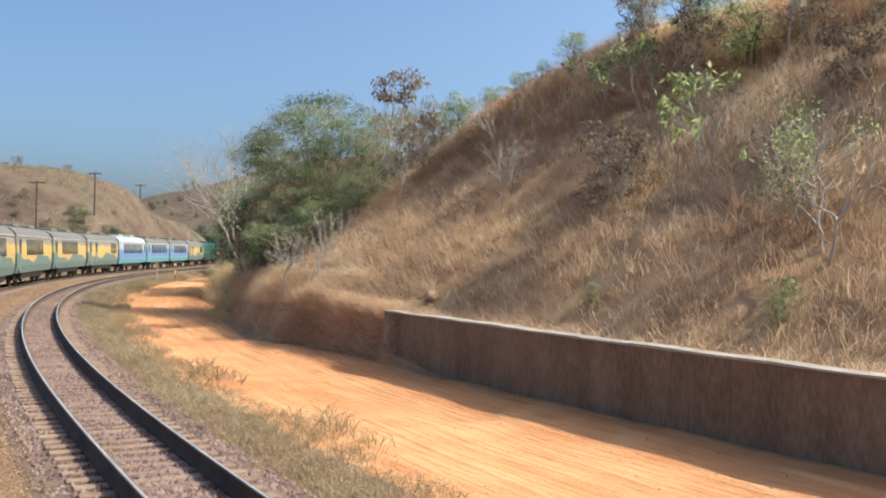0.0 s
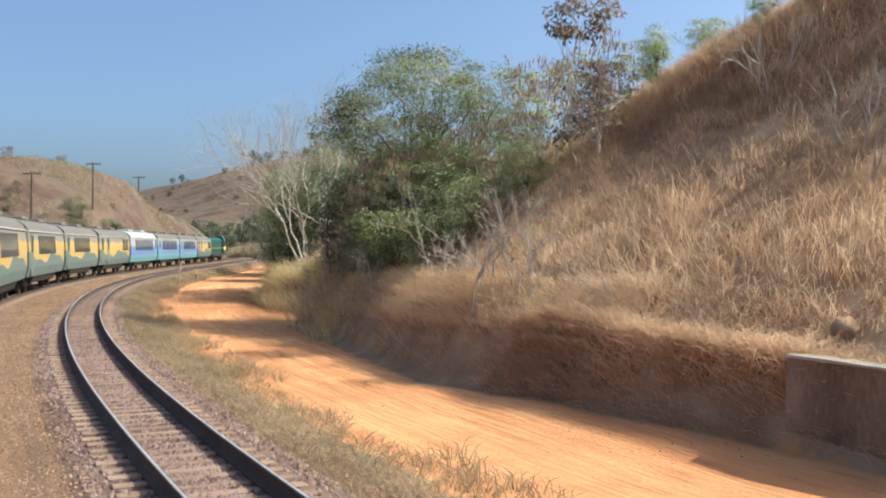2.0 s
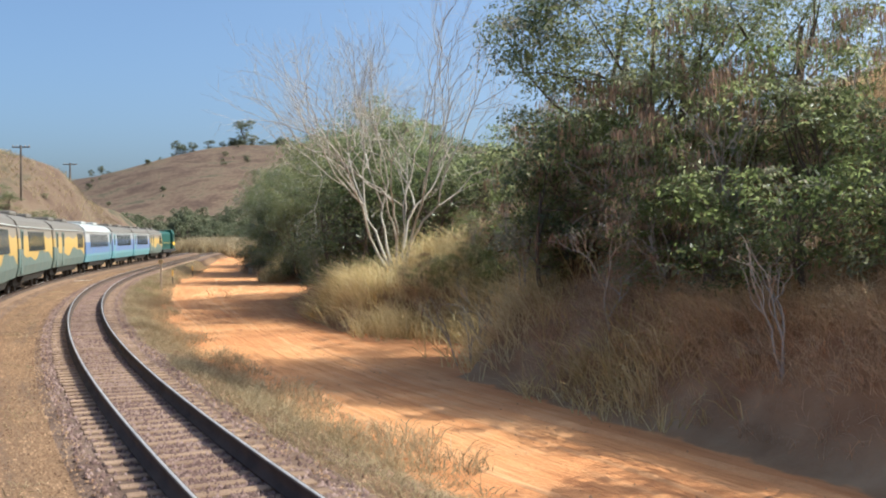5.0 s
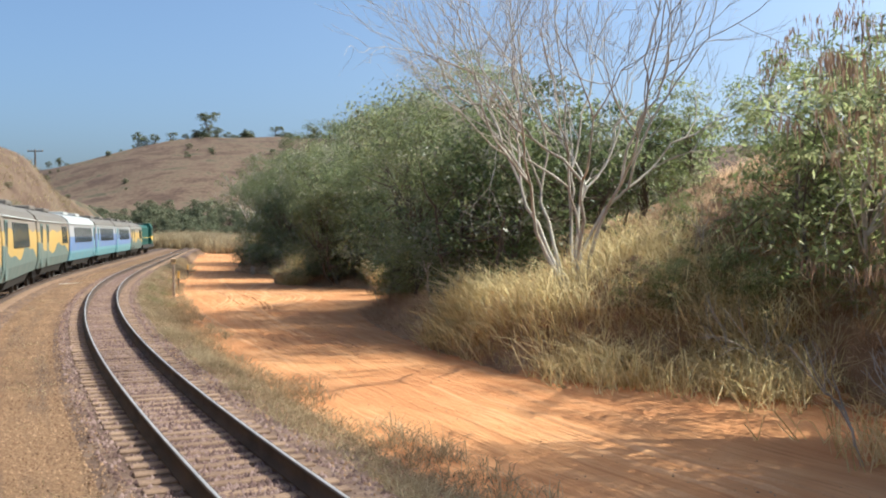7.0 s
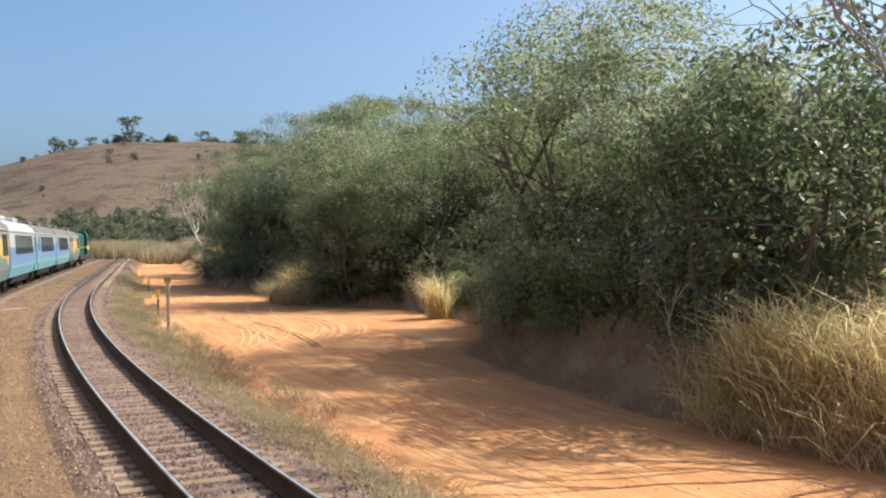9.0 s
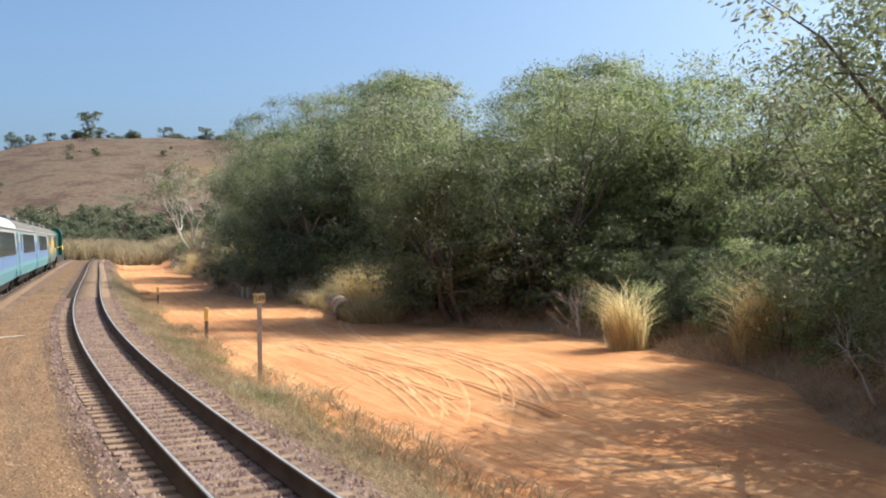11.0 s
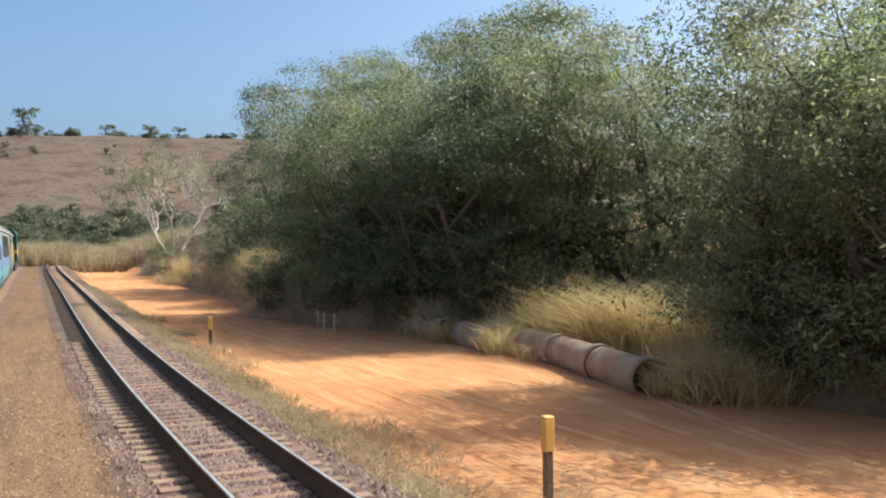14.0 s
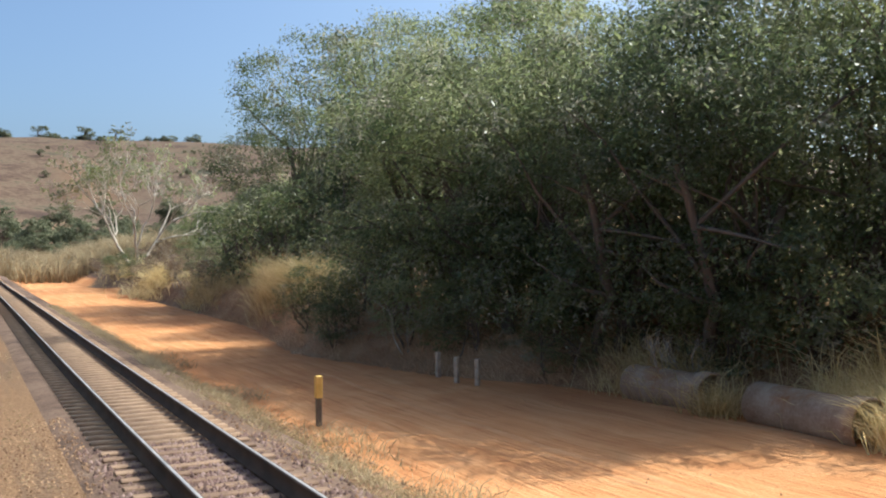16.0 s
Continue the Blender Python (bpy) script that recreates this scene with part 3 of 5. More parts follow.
def tuft_mesh(name, seed, x, y, z, blades, length, width, mat, lean=(0.0, 0.0), spread=0.5):
    """Tufts of bent, tapered blades at the given places."""
    rng = np.random.default_rng(seed)
    n = len(x) * blades
    foot = np.repeat(np.stack([x, y, z], 1), blades, axis=0)
    foot[:, :2] += rng.normal(0, 0.07, (n, 2))
    foot[:, 2] -= 0.05
    ln = np.repeat(length if np.ndim(length) else np.full(len(x), length), blades) * rng.uniform(0.5, 1.25, n)
    d = np.stack([rng.normal(0, spread, n) + lean[0], rng.normal(0, spread, n) + lean[1], np.ones(n)], 1)
    d = unit(d)
    flat = unit(d * np.array([1, 1, 0]))
    s = unit(np.cross(d, rng.normal(0, 1, (n, 3)))) * (width * rng.uniform(0.6, 1.4, n))[:, None]
    mid = foot + d * (ln * 0.6)[:, None]
    tip = mid + unit(d + flat * 0.9 - np.array([0, 0, 0.35])) * (ln * 0.5)[:, None]
    v = np.stack([foot - s, foot + s, mid + s * 0.7, mid - s * 0.7, tip], 1).reshape(-1, 3)
    base = np.arange(n) * 5
    tri = np.concatenate([np.stack([base, base + 1, base + 2], 1), np.stack([base, base + 2, base + 3], 1), np.stack([base + 3, base + 2, base + 4], 1)])
    return mesh_from(name, v, tri, mat)


def put(u, lat, ob, scale=1.0, turn=0.0, sink=0.05, tall=1.0):
    """A pose for a plant at u, lat."""
    x, y, h = place(u, lat)
    x, y = float(x), float(y)
    return pose(x, y, ground_z(x, y) - sink, 0, 0, turn) @ Matrix.Diagonal((scale, scale, scale * tall, 1))


# ---- plants: one of each kind, then copies along the line ----
L = MAT
kinds = {}
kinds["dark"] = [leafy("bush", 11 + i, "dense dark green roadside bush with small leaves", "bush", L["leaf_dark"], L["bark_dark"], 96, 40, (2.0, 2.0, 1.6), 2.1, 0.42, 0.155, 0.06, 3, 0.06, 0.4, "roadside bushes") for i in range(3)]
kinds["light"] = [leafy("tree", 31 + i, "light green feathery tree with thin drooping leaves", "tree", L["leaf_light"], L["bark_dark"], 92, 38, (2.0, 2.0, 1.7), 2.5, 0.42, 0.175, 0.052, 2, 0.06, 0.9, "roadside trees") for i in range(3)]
kinds["dry"] = [leafy("shrub", 51 + i, "half-dry brown shrub with withered hanging leaves", "shrub", L["leaf_dry"], L["bark_pale"], 60, 22, (1.3, 1.3, 1.0), 1.8, 0.22, 0.17, 0.06, 3, 0.045, 1.0, "dry shrubs") for i in range(2)]
kinds["sapling"] = [stemmed("sapling", 71 + i, "slender pale sapling with sparse leaves on the dry slope", "tree", L["bark_pale"], L["leaf_light"] if i % 2 else L["leaf_dry"], 3.0, 1 + i % 2, 4, 0.42, 0.04, 10 if i % 2 else 3, 0.1, 0.035, 0.18, "slope saplings") for i in range(3)]
kinds["bare"] = [stemmed("bare_tree", 91 + i, "leafless pale grey tree with many slender stems", "tree", L["bark_pale"], None, 9.0, 8, 6, 0.42, 0.052, 0, 0, 0, 0.22, "", 0.29) for i in range(1)]
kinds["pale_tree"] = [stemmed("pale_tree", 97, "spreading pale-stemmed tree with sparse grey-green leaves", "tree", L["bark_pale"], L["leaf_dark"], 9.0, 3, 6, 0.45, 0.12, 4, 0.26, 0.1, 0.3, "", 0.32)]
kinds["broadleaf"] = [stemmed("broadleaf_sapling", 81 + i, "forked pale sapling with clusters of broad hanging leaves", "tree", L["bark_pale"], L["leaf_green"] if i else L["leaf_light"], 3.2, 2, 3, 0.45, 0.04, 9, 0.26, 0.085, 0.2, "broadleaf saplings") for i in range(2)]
kinds["droop"] = [leafy("slender_tree", 61 + i, "slender tree with drooping greyish brown leaves", "tree", L["leaf_dry"], L["bark_pale"], 42, 30, (0.9, 0.9, 0.9), 3.4, 0.24, 0.18, 0.06, 1, 0.032, 1.2, "slender trees") for i in range(1)]
kinds["twig"] = [stemmed("dead_bush", 95 + i, "dry leafless twiggy bush with pale stems", "shrub", L["bark_pale"], None, 2.4, 4, 3, 0.4, 0.03, 0, 0, 0, 0.22, "dead bushes") for i in range(2)]
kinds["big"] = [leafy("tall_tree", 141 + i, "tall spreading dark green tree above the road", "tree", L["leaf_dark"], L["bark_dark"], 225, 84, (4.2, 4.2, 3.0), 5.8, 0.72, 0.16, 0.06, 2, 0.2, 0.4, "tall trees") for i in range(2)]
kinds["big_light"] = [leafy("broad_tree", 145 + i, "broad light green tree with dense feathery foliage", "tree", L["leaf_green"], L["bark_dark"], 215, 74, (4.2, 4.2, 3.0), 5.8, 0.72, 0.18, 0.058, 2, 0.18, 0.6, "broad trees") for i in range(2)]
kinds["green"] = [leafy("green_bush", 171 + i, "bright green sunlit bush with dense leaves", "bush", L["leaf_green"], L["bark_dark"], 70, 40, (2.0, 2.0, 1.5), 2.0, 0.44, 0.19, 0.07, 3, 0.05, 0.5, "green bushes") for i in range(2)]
kinds["umbrella"] = [leafy("umbrella_tree", 133, "flat-crowned umbrella tree above the bushes", "tree", L["leaf_dark"], L["bark_dark"], 70, 44, (2.9, 2.9, 0.7), 8.0, 0.5, 0.2, 0.08, 1, 0.14, 0.2)]
kinds["far"] = [leafy("far_tree", 111 + i, "round green tree in the distant valley", "tree", L["leaf_far"], L["bark_dark"], 52, 34, (3.0, 3.0, 2.6), 4.6, 0.7, 0.5, 0.22, 1, 0.2, 0.3, "distant trees") for i in range(2)]
kinds["flat"] = [leafy("ridge_tree", 131, "flat-crowned tree on the distant ridge", "tree", L["leaf_far"], L["bark_dark"], 70, 34, (6.5, 6.5, 1.8), 9.5, 0.9, 0.6, 0.28, 1, 0.45, 0.2, "ridge trees")]


def podded_tree(seed):
    """A light green tree hung with dry brown seed pods."""
    root = leafy("podded_tree", seed, "light green tree hung with dry brown seed pods", "tree", L["leaf_light"], L["bark_pale"], 58, 34, (2.0, 2.0, 1.8), 2.7, 0.36, 0.18, 0.055, 2, 0.05, 0.6, "podded trees")
    rng = np.random.default_rng(seed)
    c, p, out = crown_points(rng, 60, 16, np.array((2.1, 2.1, 2.0)), 2.9, 0.3)
    down = np.tile(np.array([0.0, 0.0, -1.0]), (len(p), 1)) + rng.normal(0, 0.16, (len(p), 3))
    side = unit(np.cross(down, rng.normal(0, 1, (len(p), 3)))) * rng.uniform(0.014, 0.024, (len(p), 1))
    ln = rng.uniform(0.24, 0.42, (len(p), 1))
    v = np.stack([p, p + down * ln * 0.3 + side, p + down * ln, p + down * ln * 0.3 - side], 1).reshape(-1, 3)
    pods = part("seed_pod", mesh_from("seed_pod", v, np.arange(len(p) * 4).reshape(-1, 4), L["grass_brown"]), root, None, "dry brown hanging seed pods")
    pods["kind"] = "stuff"
    return root


kinds["podded"] = [podded_tree(161), podded_tree(162)]
used = set()


def plant(kind, u, lat, scale=1.0, tall=1.0, rng=random, sink=0.05):
    proto = kinds[kind][int(rng.random() * len(kinds[kind]))]
    m = put(u, lat, proto, scale, rng.random() * 360, sink, tall)
    if proto.name not in used:
        used.add(proto.name)
        proto.matrix_basis = m
        return proto
    ob = copy_thing(proto, pose(0, 0, 0))
    ob.matrix_basis = m
    return ob


rnd = random.Random(4)
extra = random.Random(12)


def edge_at(u):
    return float(table(u, ROAD_EDGE))


def mass(kinds_w, u0, u1, step, rows, rng):
    """Rows of plants behind the road's edge: rows [(from edge, scale, tall), ...]."""
    for off, sc, tall in rows:
        u = u0 + rng.random() * step
        while u < u1:
            kind = rng.choices([k for k, _ in kinds_w], [w for _, w in kinds_w])[0]
            plant(kind, u, edge_at(u) + off + rng.uniform(-0.7, 0.7), sc * rng.uniform(0.8, 1.2), tall * rng.uniform(0.85, 1.2), rng)
            u += step * sc * rng.uniform(0.75, 1.3)


# bushes beyond the open slope
mass([("dark", 1), ("light", 3), ("podded", 2)], 38, 46, 2.4, [(2.2, 0.55, 0.9), (4.4, 0.75, 0.95)], rnd)
for u, lat, sc in ((73.6, 12.4, 0.62), (76.4, 14.8, 0.6), (79.0, 17.2, 0.6), (84.0, 23.0, 0.62), (88.0, 24.5, 0.7), (92.5, 20.5, 0.94), (96.5, 19.0, 0.85), (99.5, 21.0, 0.95), (89.5, 21.5, 0.85), (95.0, 22.5, 0.9), (98.0, 23.5, 0.9)):
    plant("big_light", u, lat, sc, 1.0, rnd)
for u, lat, sc in ((43.8, 11.0, 0.76), (46.4, 12.9, 0.88), (41.6, 13.4, 0.52)):
    plant("big", u, lat, sc, 1.0, rnd)
for u, lat, sc in ((38.4, 12.2, 0.7), (39.5, 14.6, 0.85), (35.0, 11.8, 0.6), (41.0, 11.4, 0.6), (34.0, 14.2, 0.7), (36.6, 13.4, 0.7)):
    plant("podded", u, lat, sc, 1.0, rnd)
for u, lat, sc in ((42.4, 9.8, 0.8), (44.6, 10.0, 0.9), (40.4, 10.4, 0.75), (46.6, 10.6, 0.85), (43.4, 12.2, 0.9)):
    plant("podded", u, lat, sc, 1.0, rnd)
for u, lat, sc in ((35.2, 9.2, 0.55), (37.0, 9.0, 0.62), (38.8, 9.0, 0.62), (36.4, 10.3, 0.6), (40.6, 9.2, 0.62)):
    plant("green", u, lat, sc, 1.0, rnd)
for u, lat, sc in ((33.6, 9.8, 0.5), (33.0, 11.3, 0.42), (29.2, 16.6, 0.25), (31.0, 16.2, 0.26), (27.6, 16.8, 0.22), (32.5, 15.4, 0.45)):
    plant("light", u, lat, sc, 1.0, rnd)
mass([("light", 3), ("podded", 1)], 48, 56, 2.0, [(1.8, 0.3, 0.95), (3.4, 0.45, 0.9)], rnd)
# behind the bend of the road, with gaps through which the sun reaches it
mass([("dark", 4), ("light", 2)], 62, 75, 2.4, [(1.2, 0.6, 0.9), (3.4, 1.05, 1.0), (6.6, 1.1, 1.0)], rnd)
mass([("dark", 3), ("light", 3)], 75, 93, 2.0, [(1.3, 0.42, 0.9), (2.8, 0.6, 0.95), (5.2, 0.78, 1.0)], rnd)
mass([("green", 4), ("dark", 1)], 76, 97, 2.2, [(8.0, 1.0, 1.0), (11.0, 1.15, 1.0), (14.5, 1.25, 1.0)], rnd)
mass([("dark", 4), ("light", 2)], 93, 100, 2.3, [(1.1, 0.6, 0.9), (3.0, 1.0, 1.0), (6.5, 1.2, 1.0)], rnd)
for kind, u, lat, s in (("big_light", 102.0, 21.0, 0.7), ("big_light", 105.0, 21.0, 0.7), ("big_light", 108.4, 20.6, 0.72), ("big", 111.2, 16.4, 0.85), ("light", 102.6, 16.4, 0.5), ("light", 105.4, 16.8, 0.55), ("light", 108.2, 16.4, 0.55), ("green", 100.2, 15.4, 0.6), ("big", 93.4, 15.0, 0.88), ("big", 77.2, 14.4, 0.86), ("big", 95.0, 12.4, 0.62), ("big", 97.6, 12.4, 0.68), ("big", 99.6, 12.6, 0.62), ("big", 115.0, 12.8, 0.68), ("big", 119.0, 12.4, 0.7), ("big", 123.0, 12.2, 0.7), ("big", 127.0, 12.0, 0.7)):
    plant(kind, u, lat, s, 1.0, rnd)
mass([("dark", 2), ("light", 3)], 100, 110, 2.0, [(3.8, 0.25, 0.9), (12.0, 1.2, 1.0)], rnd)
for u, lat, sc in ((103.0, 23.5, 0.9), (107.5, 23.0, 0.98), (110.8, 18.0, 0.95), (113.0, 14.8, 0.98), (106.0, 24.5, 0.95), (116.5, 17.5, 1.14), (117.5, 14.5, 1.0), (113.6, 12.4, 0.95), (116.8, 11.8, 0.92), (120.6, 11.2, 1.0), (124.6, 12.0, 0.98), (128.0, 11.4, 1.02), (123.0, 19.5, 1.15), (96.2, 12.6, 0.92), (98.9, 12.6, 0.88), (66.0, 10.8, 0.7), (70.2, 11.6, 0.7), (72.4, 11.9, 1.02)):
    plant("big", u, lat, sc, 1.0, rnd)
mass([("dark", 5), ("light", 1)], 111, 131, 2.6, [(1.0, 0.55, 0.9), (2.8, 0.95, 1.0), (6.0, 1.1, 1.0)], rnd)
mass([("dark", 5), ("light", 1)], 134, 156, 3.0, [(5.5, 0.7, 1.0), (8.8, 1.5, 1.15), (12.0, 1.7, 1.2)], rnd)
mass([("dark", 2), ("light", 1)], 160, 230, 6.5, [(14.0, 1.3, 1.0), (20.0, 1.6, 1.0)], rnd)
mass([("dry", 3), ("dark", 1)], 150, 215, 4.5, [(1.5, 0.7, 0.8), (5.0, 0.8, 0.8)], rnd)
# tall ones that shade the road
for u, off, s in ((44.2, 2.4, 1.0), (62.8, 2.0, 1.3), (94.0, 2.3, 1.2), (145.0, 2.6, 1.5), (151.0, 2.4, 1.6)):
    plant("dark", u, edge_at(u) + off, s, rnd.uniform(0.95, 1.15), rnd)
for u, off, s in ((46.2, 2.6, 0.75), (48.0, 3.0, 0.7)):
    plant("light", u, edge_at(u) + off, s, 1.05, rnd)
for u, lat, s in ((53.6, 14.6, 0.7), (55.6, 16.0, 0.85), (51.5, 15.0, 0.6), (59.0, 17.5, 0.8), (62.0, 17.0, 0.9), (57.0, 12.6, 0.3), (54.4, 12.0, 0.3)):
    plant("light", u, lat, s, 1.0, rnd)
for u, lat, s, tall in ((152.0, 14.5, 1.0, 1.05), (157.0, 18.0, 1.28, 1.25), (155.0, 22.5, 1.25, 1.3), (149.0, 28.0, 1.25, 1.15), (147.0, 21.0, 1.2, 1.15), (145.0, 20.0, 1.15, 1.0), (139.0, 23.5, 1.3, 1.05), (133.0, 21.0, 1.0, 0.95)):
    plant("big", u, lat, s, tall, rnd)
for kind, u, lat, s in (("podded", 51.4, 13.4, 1.1), ("light", 52.8, 13.6, 1.15), ("light", 54.2, 14.8, 0.95), ("podded", 55.6, 16.2, 0.9)):
    plant(kind, u, lat, s, 1.05, rnd)
plant("umbrella", 147.0, 29.5, 1.2, 1.28, rnd)
plant("bare", 58.2, 10.4, 1.14, 1.0, rnd)
plant("pale_tree", 188.0, 12.4, 1.5, 0.95, rnd)
plant("droop", 32.5, 12.8, 1.15, 1.0, rnd)
plant("twig", 26.5, 14.2, 1.0, 1.2, rnd)
for u, lat, s in ((22.0, 19.0, 0.55), (24.5, 18.4, 0.45), (27.0, 17.6, 0.4), (29.5, 17.0, 0.35), (32.0, 16.8, 0.35), (34.5, 16.5, 0.4), (37.5, 16.0, 0.45)):
    plant(rnd.choice(["dry", "dry", "light"]), u, lat, s, 0.9, rnd)
for u, lat, s in ((8.4, 9.1, 0.16), (13.2, 9.0, 0.12)):
    plant("light", u, lat, s, 1.0, rnd)
# saplings and dry shrubs on the slope
for u, lat, s in ((21.3, 11.6, 0.85), (14.7, 13.5, 0.9), (9.0, 10.7, 1.0), (10.0, 11.6, 0.9), (31.0, 12.4, 1.0), (28.0, 7.1, 0.9), (28.3, 7.8, 0.9), (23.4, 16.2, 0.95), (36.2, 7.6, 0.9), (33.5, 8.8, 1.0), (41, 8.2, 0.9), (45, 8.5, 1.1)):
    plant("sapling", u, lat, s, 1.0, rnd)
for u, lat, s in ((16.6, 12.0, 0.85), (20.0, 17.5, 0.9), (17.0, 19.0, 1.0), (12.5, 18.0, 1.1), (24.0, 18.5, 0.8), (34.5, 14.5, 0.9), (38.0, 16.0, 1.0)):
    plant("dry", u, lat, s, 1.0, rnd)
for u, lat, s in ((14.0, 20.5, 0.7), (18.5, 18.6, 0.7), (21.5, 18.8, 0.65), (10.5, 16.5, 0.7), (26.0, 19.5, 0.6)):
    plant("light", u, lat, s, 0.9, rnd)
for u, lat, s in ((26.4, 7.7, 0.5), (25.0, 8.0, 0.5), (23.6, 7.9, 0.45), (30, 7.9, 0.5), (47, 8.2, 1.0), (53, 11.4, 1.0), (64, 9.3, 1.0), (74, 10.5, 0.9), (89, 14.2, 1.0), (114, 10.9, 0.9), (123, 8.9, 0.9)):
    plant("twig", u, lat, s, 1.0, rnd)
for u, lat, s in ((14.6, 13.4, 0.85), (23.3, 16.0, 0.75), (21.0, 16.5, 0.9), (8.6, 9.3, 0.25)):
    plant("broadleaf", u, lat, s, 1.0, rnd)
for u, lat, s in ((17.3, 13.0, 0.75), (18.2, 13.4, 0.65), (12.0, 15.5, 0.8)):
    plant("dry", u, lat, s, 0.7, rnd)
for u, lat, s in ((22.3, 12.4, 0.9), (10.8, 12.0, 1.0), (9.8, 11.8, 0.9), (27.2, 8.0, 0.8), (31.2, 8.2, 0.8), (30.3, 9.4, 0.9)):
    plant("twig", u, lat, s, 1.0, rnd)
# fuller growth behind the pipes
for kind, u, lat, s in (("big_light", 111.0, 19.6, 0.66), ("light", 109.0, 18.6, 0.75), ("light", 111.0, 17.6, 0.7), ("green", 108.0, 19.8, 0.85), ("light", 106.6, 18.4, 0.7), ("green", 112.6, 17.0, 0.8), ("light", 104.8, 19.0, 0.75), ("dark", 98.2, 11.6, 0.36), ("green", 99.2, 11.9, 0.34)):
    plant(kind, u, lat, s, 1.0, extra)
# green scrub left of the train and on the left hill
for i in range(24):
    plant("dark", rnd.uniform(88, 150), rnd.uniform(-11, -22), rnd.uniform(0.6, 0.95), 0.8, rnd)
for i in range(16):
    plant("dark", rnd.uniform(96, 170), rnd.uniform(-14, -46), rnd.uniform(0.25, 0.5), 0.7, rnd)
for i in range(20):
    plant("dry", rnd.uniform(95, 200), rnd.uniform(-12, -50), rnd.uniform(0.7, 1.2), 0.8, rnd)
# valley belt and ridge trees


def plant_far(kind, az, r, scale, tall=1.0):
    proto = kinds[kind][int(rnd.random() * len(kinds[kind]))]
    x, y = 5 + r * math.sin(radians(az)), 45 + r * math.cos(radians(az))
    m = pose(x, y, ground_z(x, y) - 0.4, 0, 0, rnd.random() * 360) @ Matrix.Diagonal((scale, scale, scale * tall, 1))
    if proto.name not in used:
        used.add(proto.name)
        proto.matrix_basis = m
        return
    copy_thing(proto, pose(0, 0, 0)).matrix_basis = m


for i in range(120):
    plant_far("far", rnd.uniform(17, 44), rnd.uniform(290, 380), rnd.uniform(0.9, 1.7), rnd.uniform(0.8, 1.1))
for i in range(60):
    plant_far("far", rnd.uniform(22, 43), rnd.uniform(245, 292), rnd.uniform(0.6, 1.1), rnd.uniform(0.8, 1.0))
for i in range(26):
    az, r = rnd.uniform(8, 40), 360 + 330 * rnd.random() ** 0.8
    for k in range(rnd.choice((1, 1, 2, 3, 5))):
        plant_far("far", az + rnd.gauss(0, 0.5), r + rnd.gauss(0, 14), rnd.uniform(0.25, 0.75), 0.7)
for az, s in ((25.4, 1.75), (23.2, 0.8), (31.4, 1.0), (33.0, 0.9), (29.3, 1.0)):
    plant_far("flat", az, 704, s)
for i in range(64):
    plant_far("far", rnd.uniform(23.5, 37.5), rnd.uniform(700, 716), rnd.uniform(0.6, 1.4), rnd.uniform(0.7, 1.0))
for az, s in ((21.2, 1.7), (21.6, 1.2), (22.2, 1.3), (17.0, 0.9), (16.4, 0.7)):
    plant_far("far", az, 700, s)

# models that no place took
for models in kinds.values():
    for proto in models:
        if proto.name not in used:
            for ob in [*proto.children_recursive, proto]:
                bpy.data.objects.remove(ob)

# ---- grasses ----
grng = np.random.default_rng(8)


def tufts(name, label, seed, n, u0, u1, lat0, lat1, blades, length, width, mat, lean=(0, 0), spread=0.5, keep=None, from_edge=False):
    u = grng.uniform(u0, u1, n)
    lat = grng.uniform(lat0, lat1, n)
    if from_edge:
        lat = lat + table(u, ROAD_EDGE)
    x, y, _ = place(u, lat)
    if keep is not None:
        m = keep(u, lat, x, y)
        x, y = x[m], y[m]
    ln = length * (1 + 0.35 * ripple(x, y, 1.6, 0.7))
    tagged(new(name, tuft_mesh(name, seed, x, y, heights(x, y), blades, ln, width, mat, lean, spread)), label, "grass", kind="stuff")


tufts("slope_grass", "tall dry brown grass combed by wind on the slope", 1, 42000, -9, 64, 0.35, 18, 6, 0.52, 0.0042, L["grass_dry"], (-0.75, -0.45), 0.42, lambda u, lat, x, y: grng.random(len(u)) > 0.25 + 0.35 * ripple(x, y, 2.5, 1.1), True)
tufts("slope_straw", "pale straw-coloured grass stalks on the slope", 2, 15000, -9, 60, 0.35, 14, 5, 0.56, 0.004, L["grass_straw"], (-0.7, -0.4), 0.4, lambda u, lat, x, y: ripple(x, y, 4.0, 2.2) > 0.05, True)
tufts("upper_grass", "dark brown matted grass on the steep upper slope", 9, 10000, 6, 34, 7.0, 15, 6, 0.6, 0.007, L["grass_dry"], (-0.3, -0.2), 0.4, lambda u, lat, x, y: lat > table(u, STEEP) - 0.8 + 0.8 * ripple(x, y, 2.0, 0.4), True)
tufts("wall_grass", "dry grass hanging over the retaining wall", 10, 2600, 16.5, 26, 0.1, 0.9, 7, 0.5, 0.006, L["grass_dry"], (-0.35, 0.0), 0.8, lambda u, lat, x, y: grng.random(len(u)) < smooth(u, 16.5, 20), True)
tufts("bank_grass", "dry tangled grass hanging over the road bank", 3, 11000, 19, 150, -0.05, 1.9, 6, 0.5, 0.0045, L["grass_dry"], (-0.35, 0.0), 0.7, lambda u, lat, x, y: (lat - table(u, ROAD_EDGE) > 0.75 + 0.25 * ripple(x, y, 1.3, 0.5)) | (u > 48), True)
tufts("verge_grass", "low dry grass and weeds beside the ballast", 4, 19000, -6, 150, 1.3, 2.95, 5, 0.25, 0.0055, L["grass_verge"], (0, 0), 0.7)
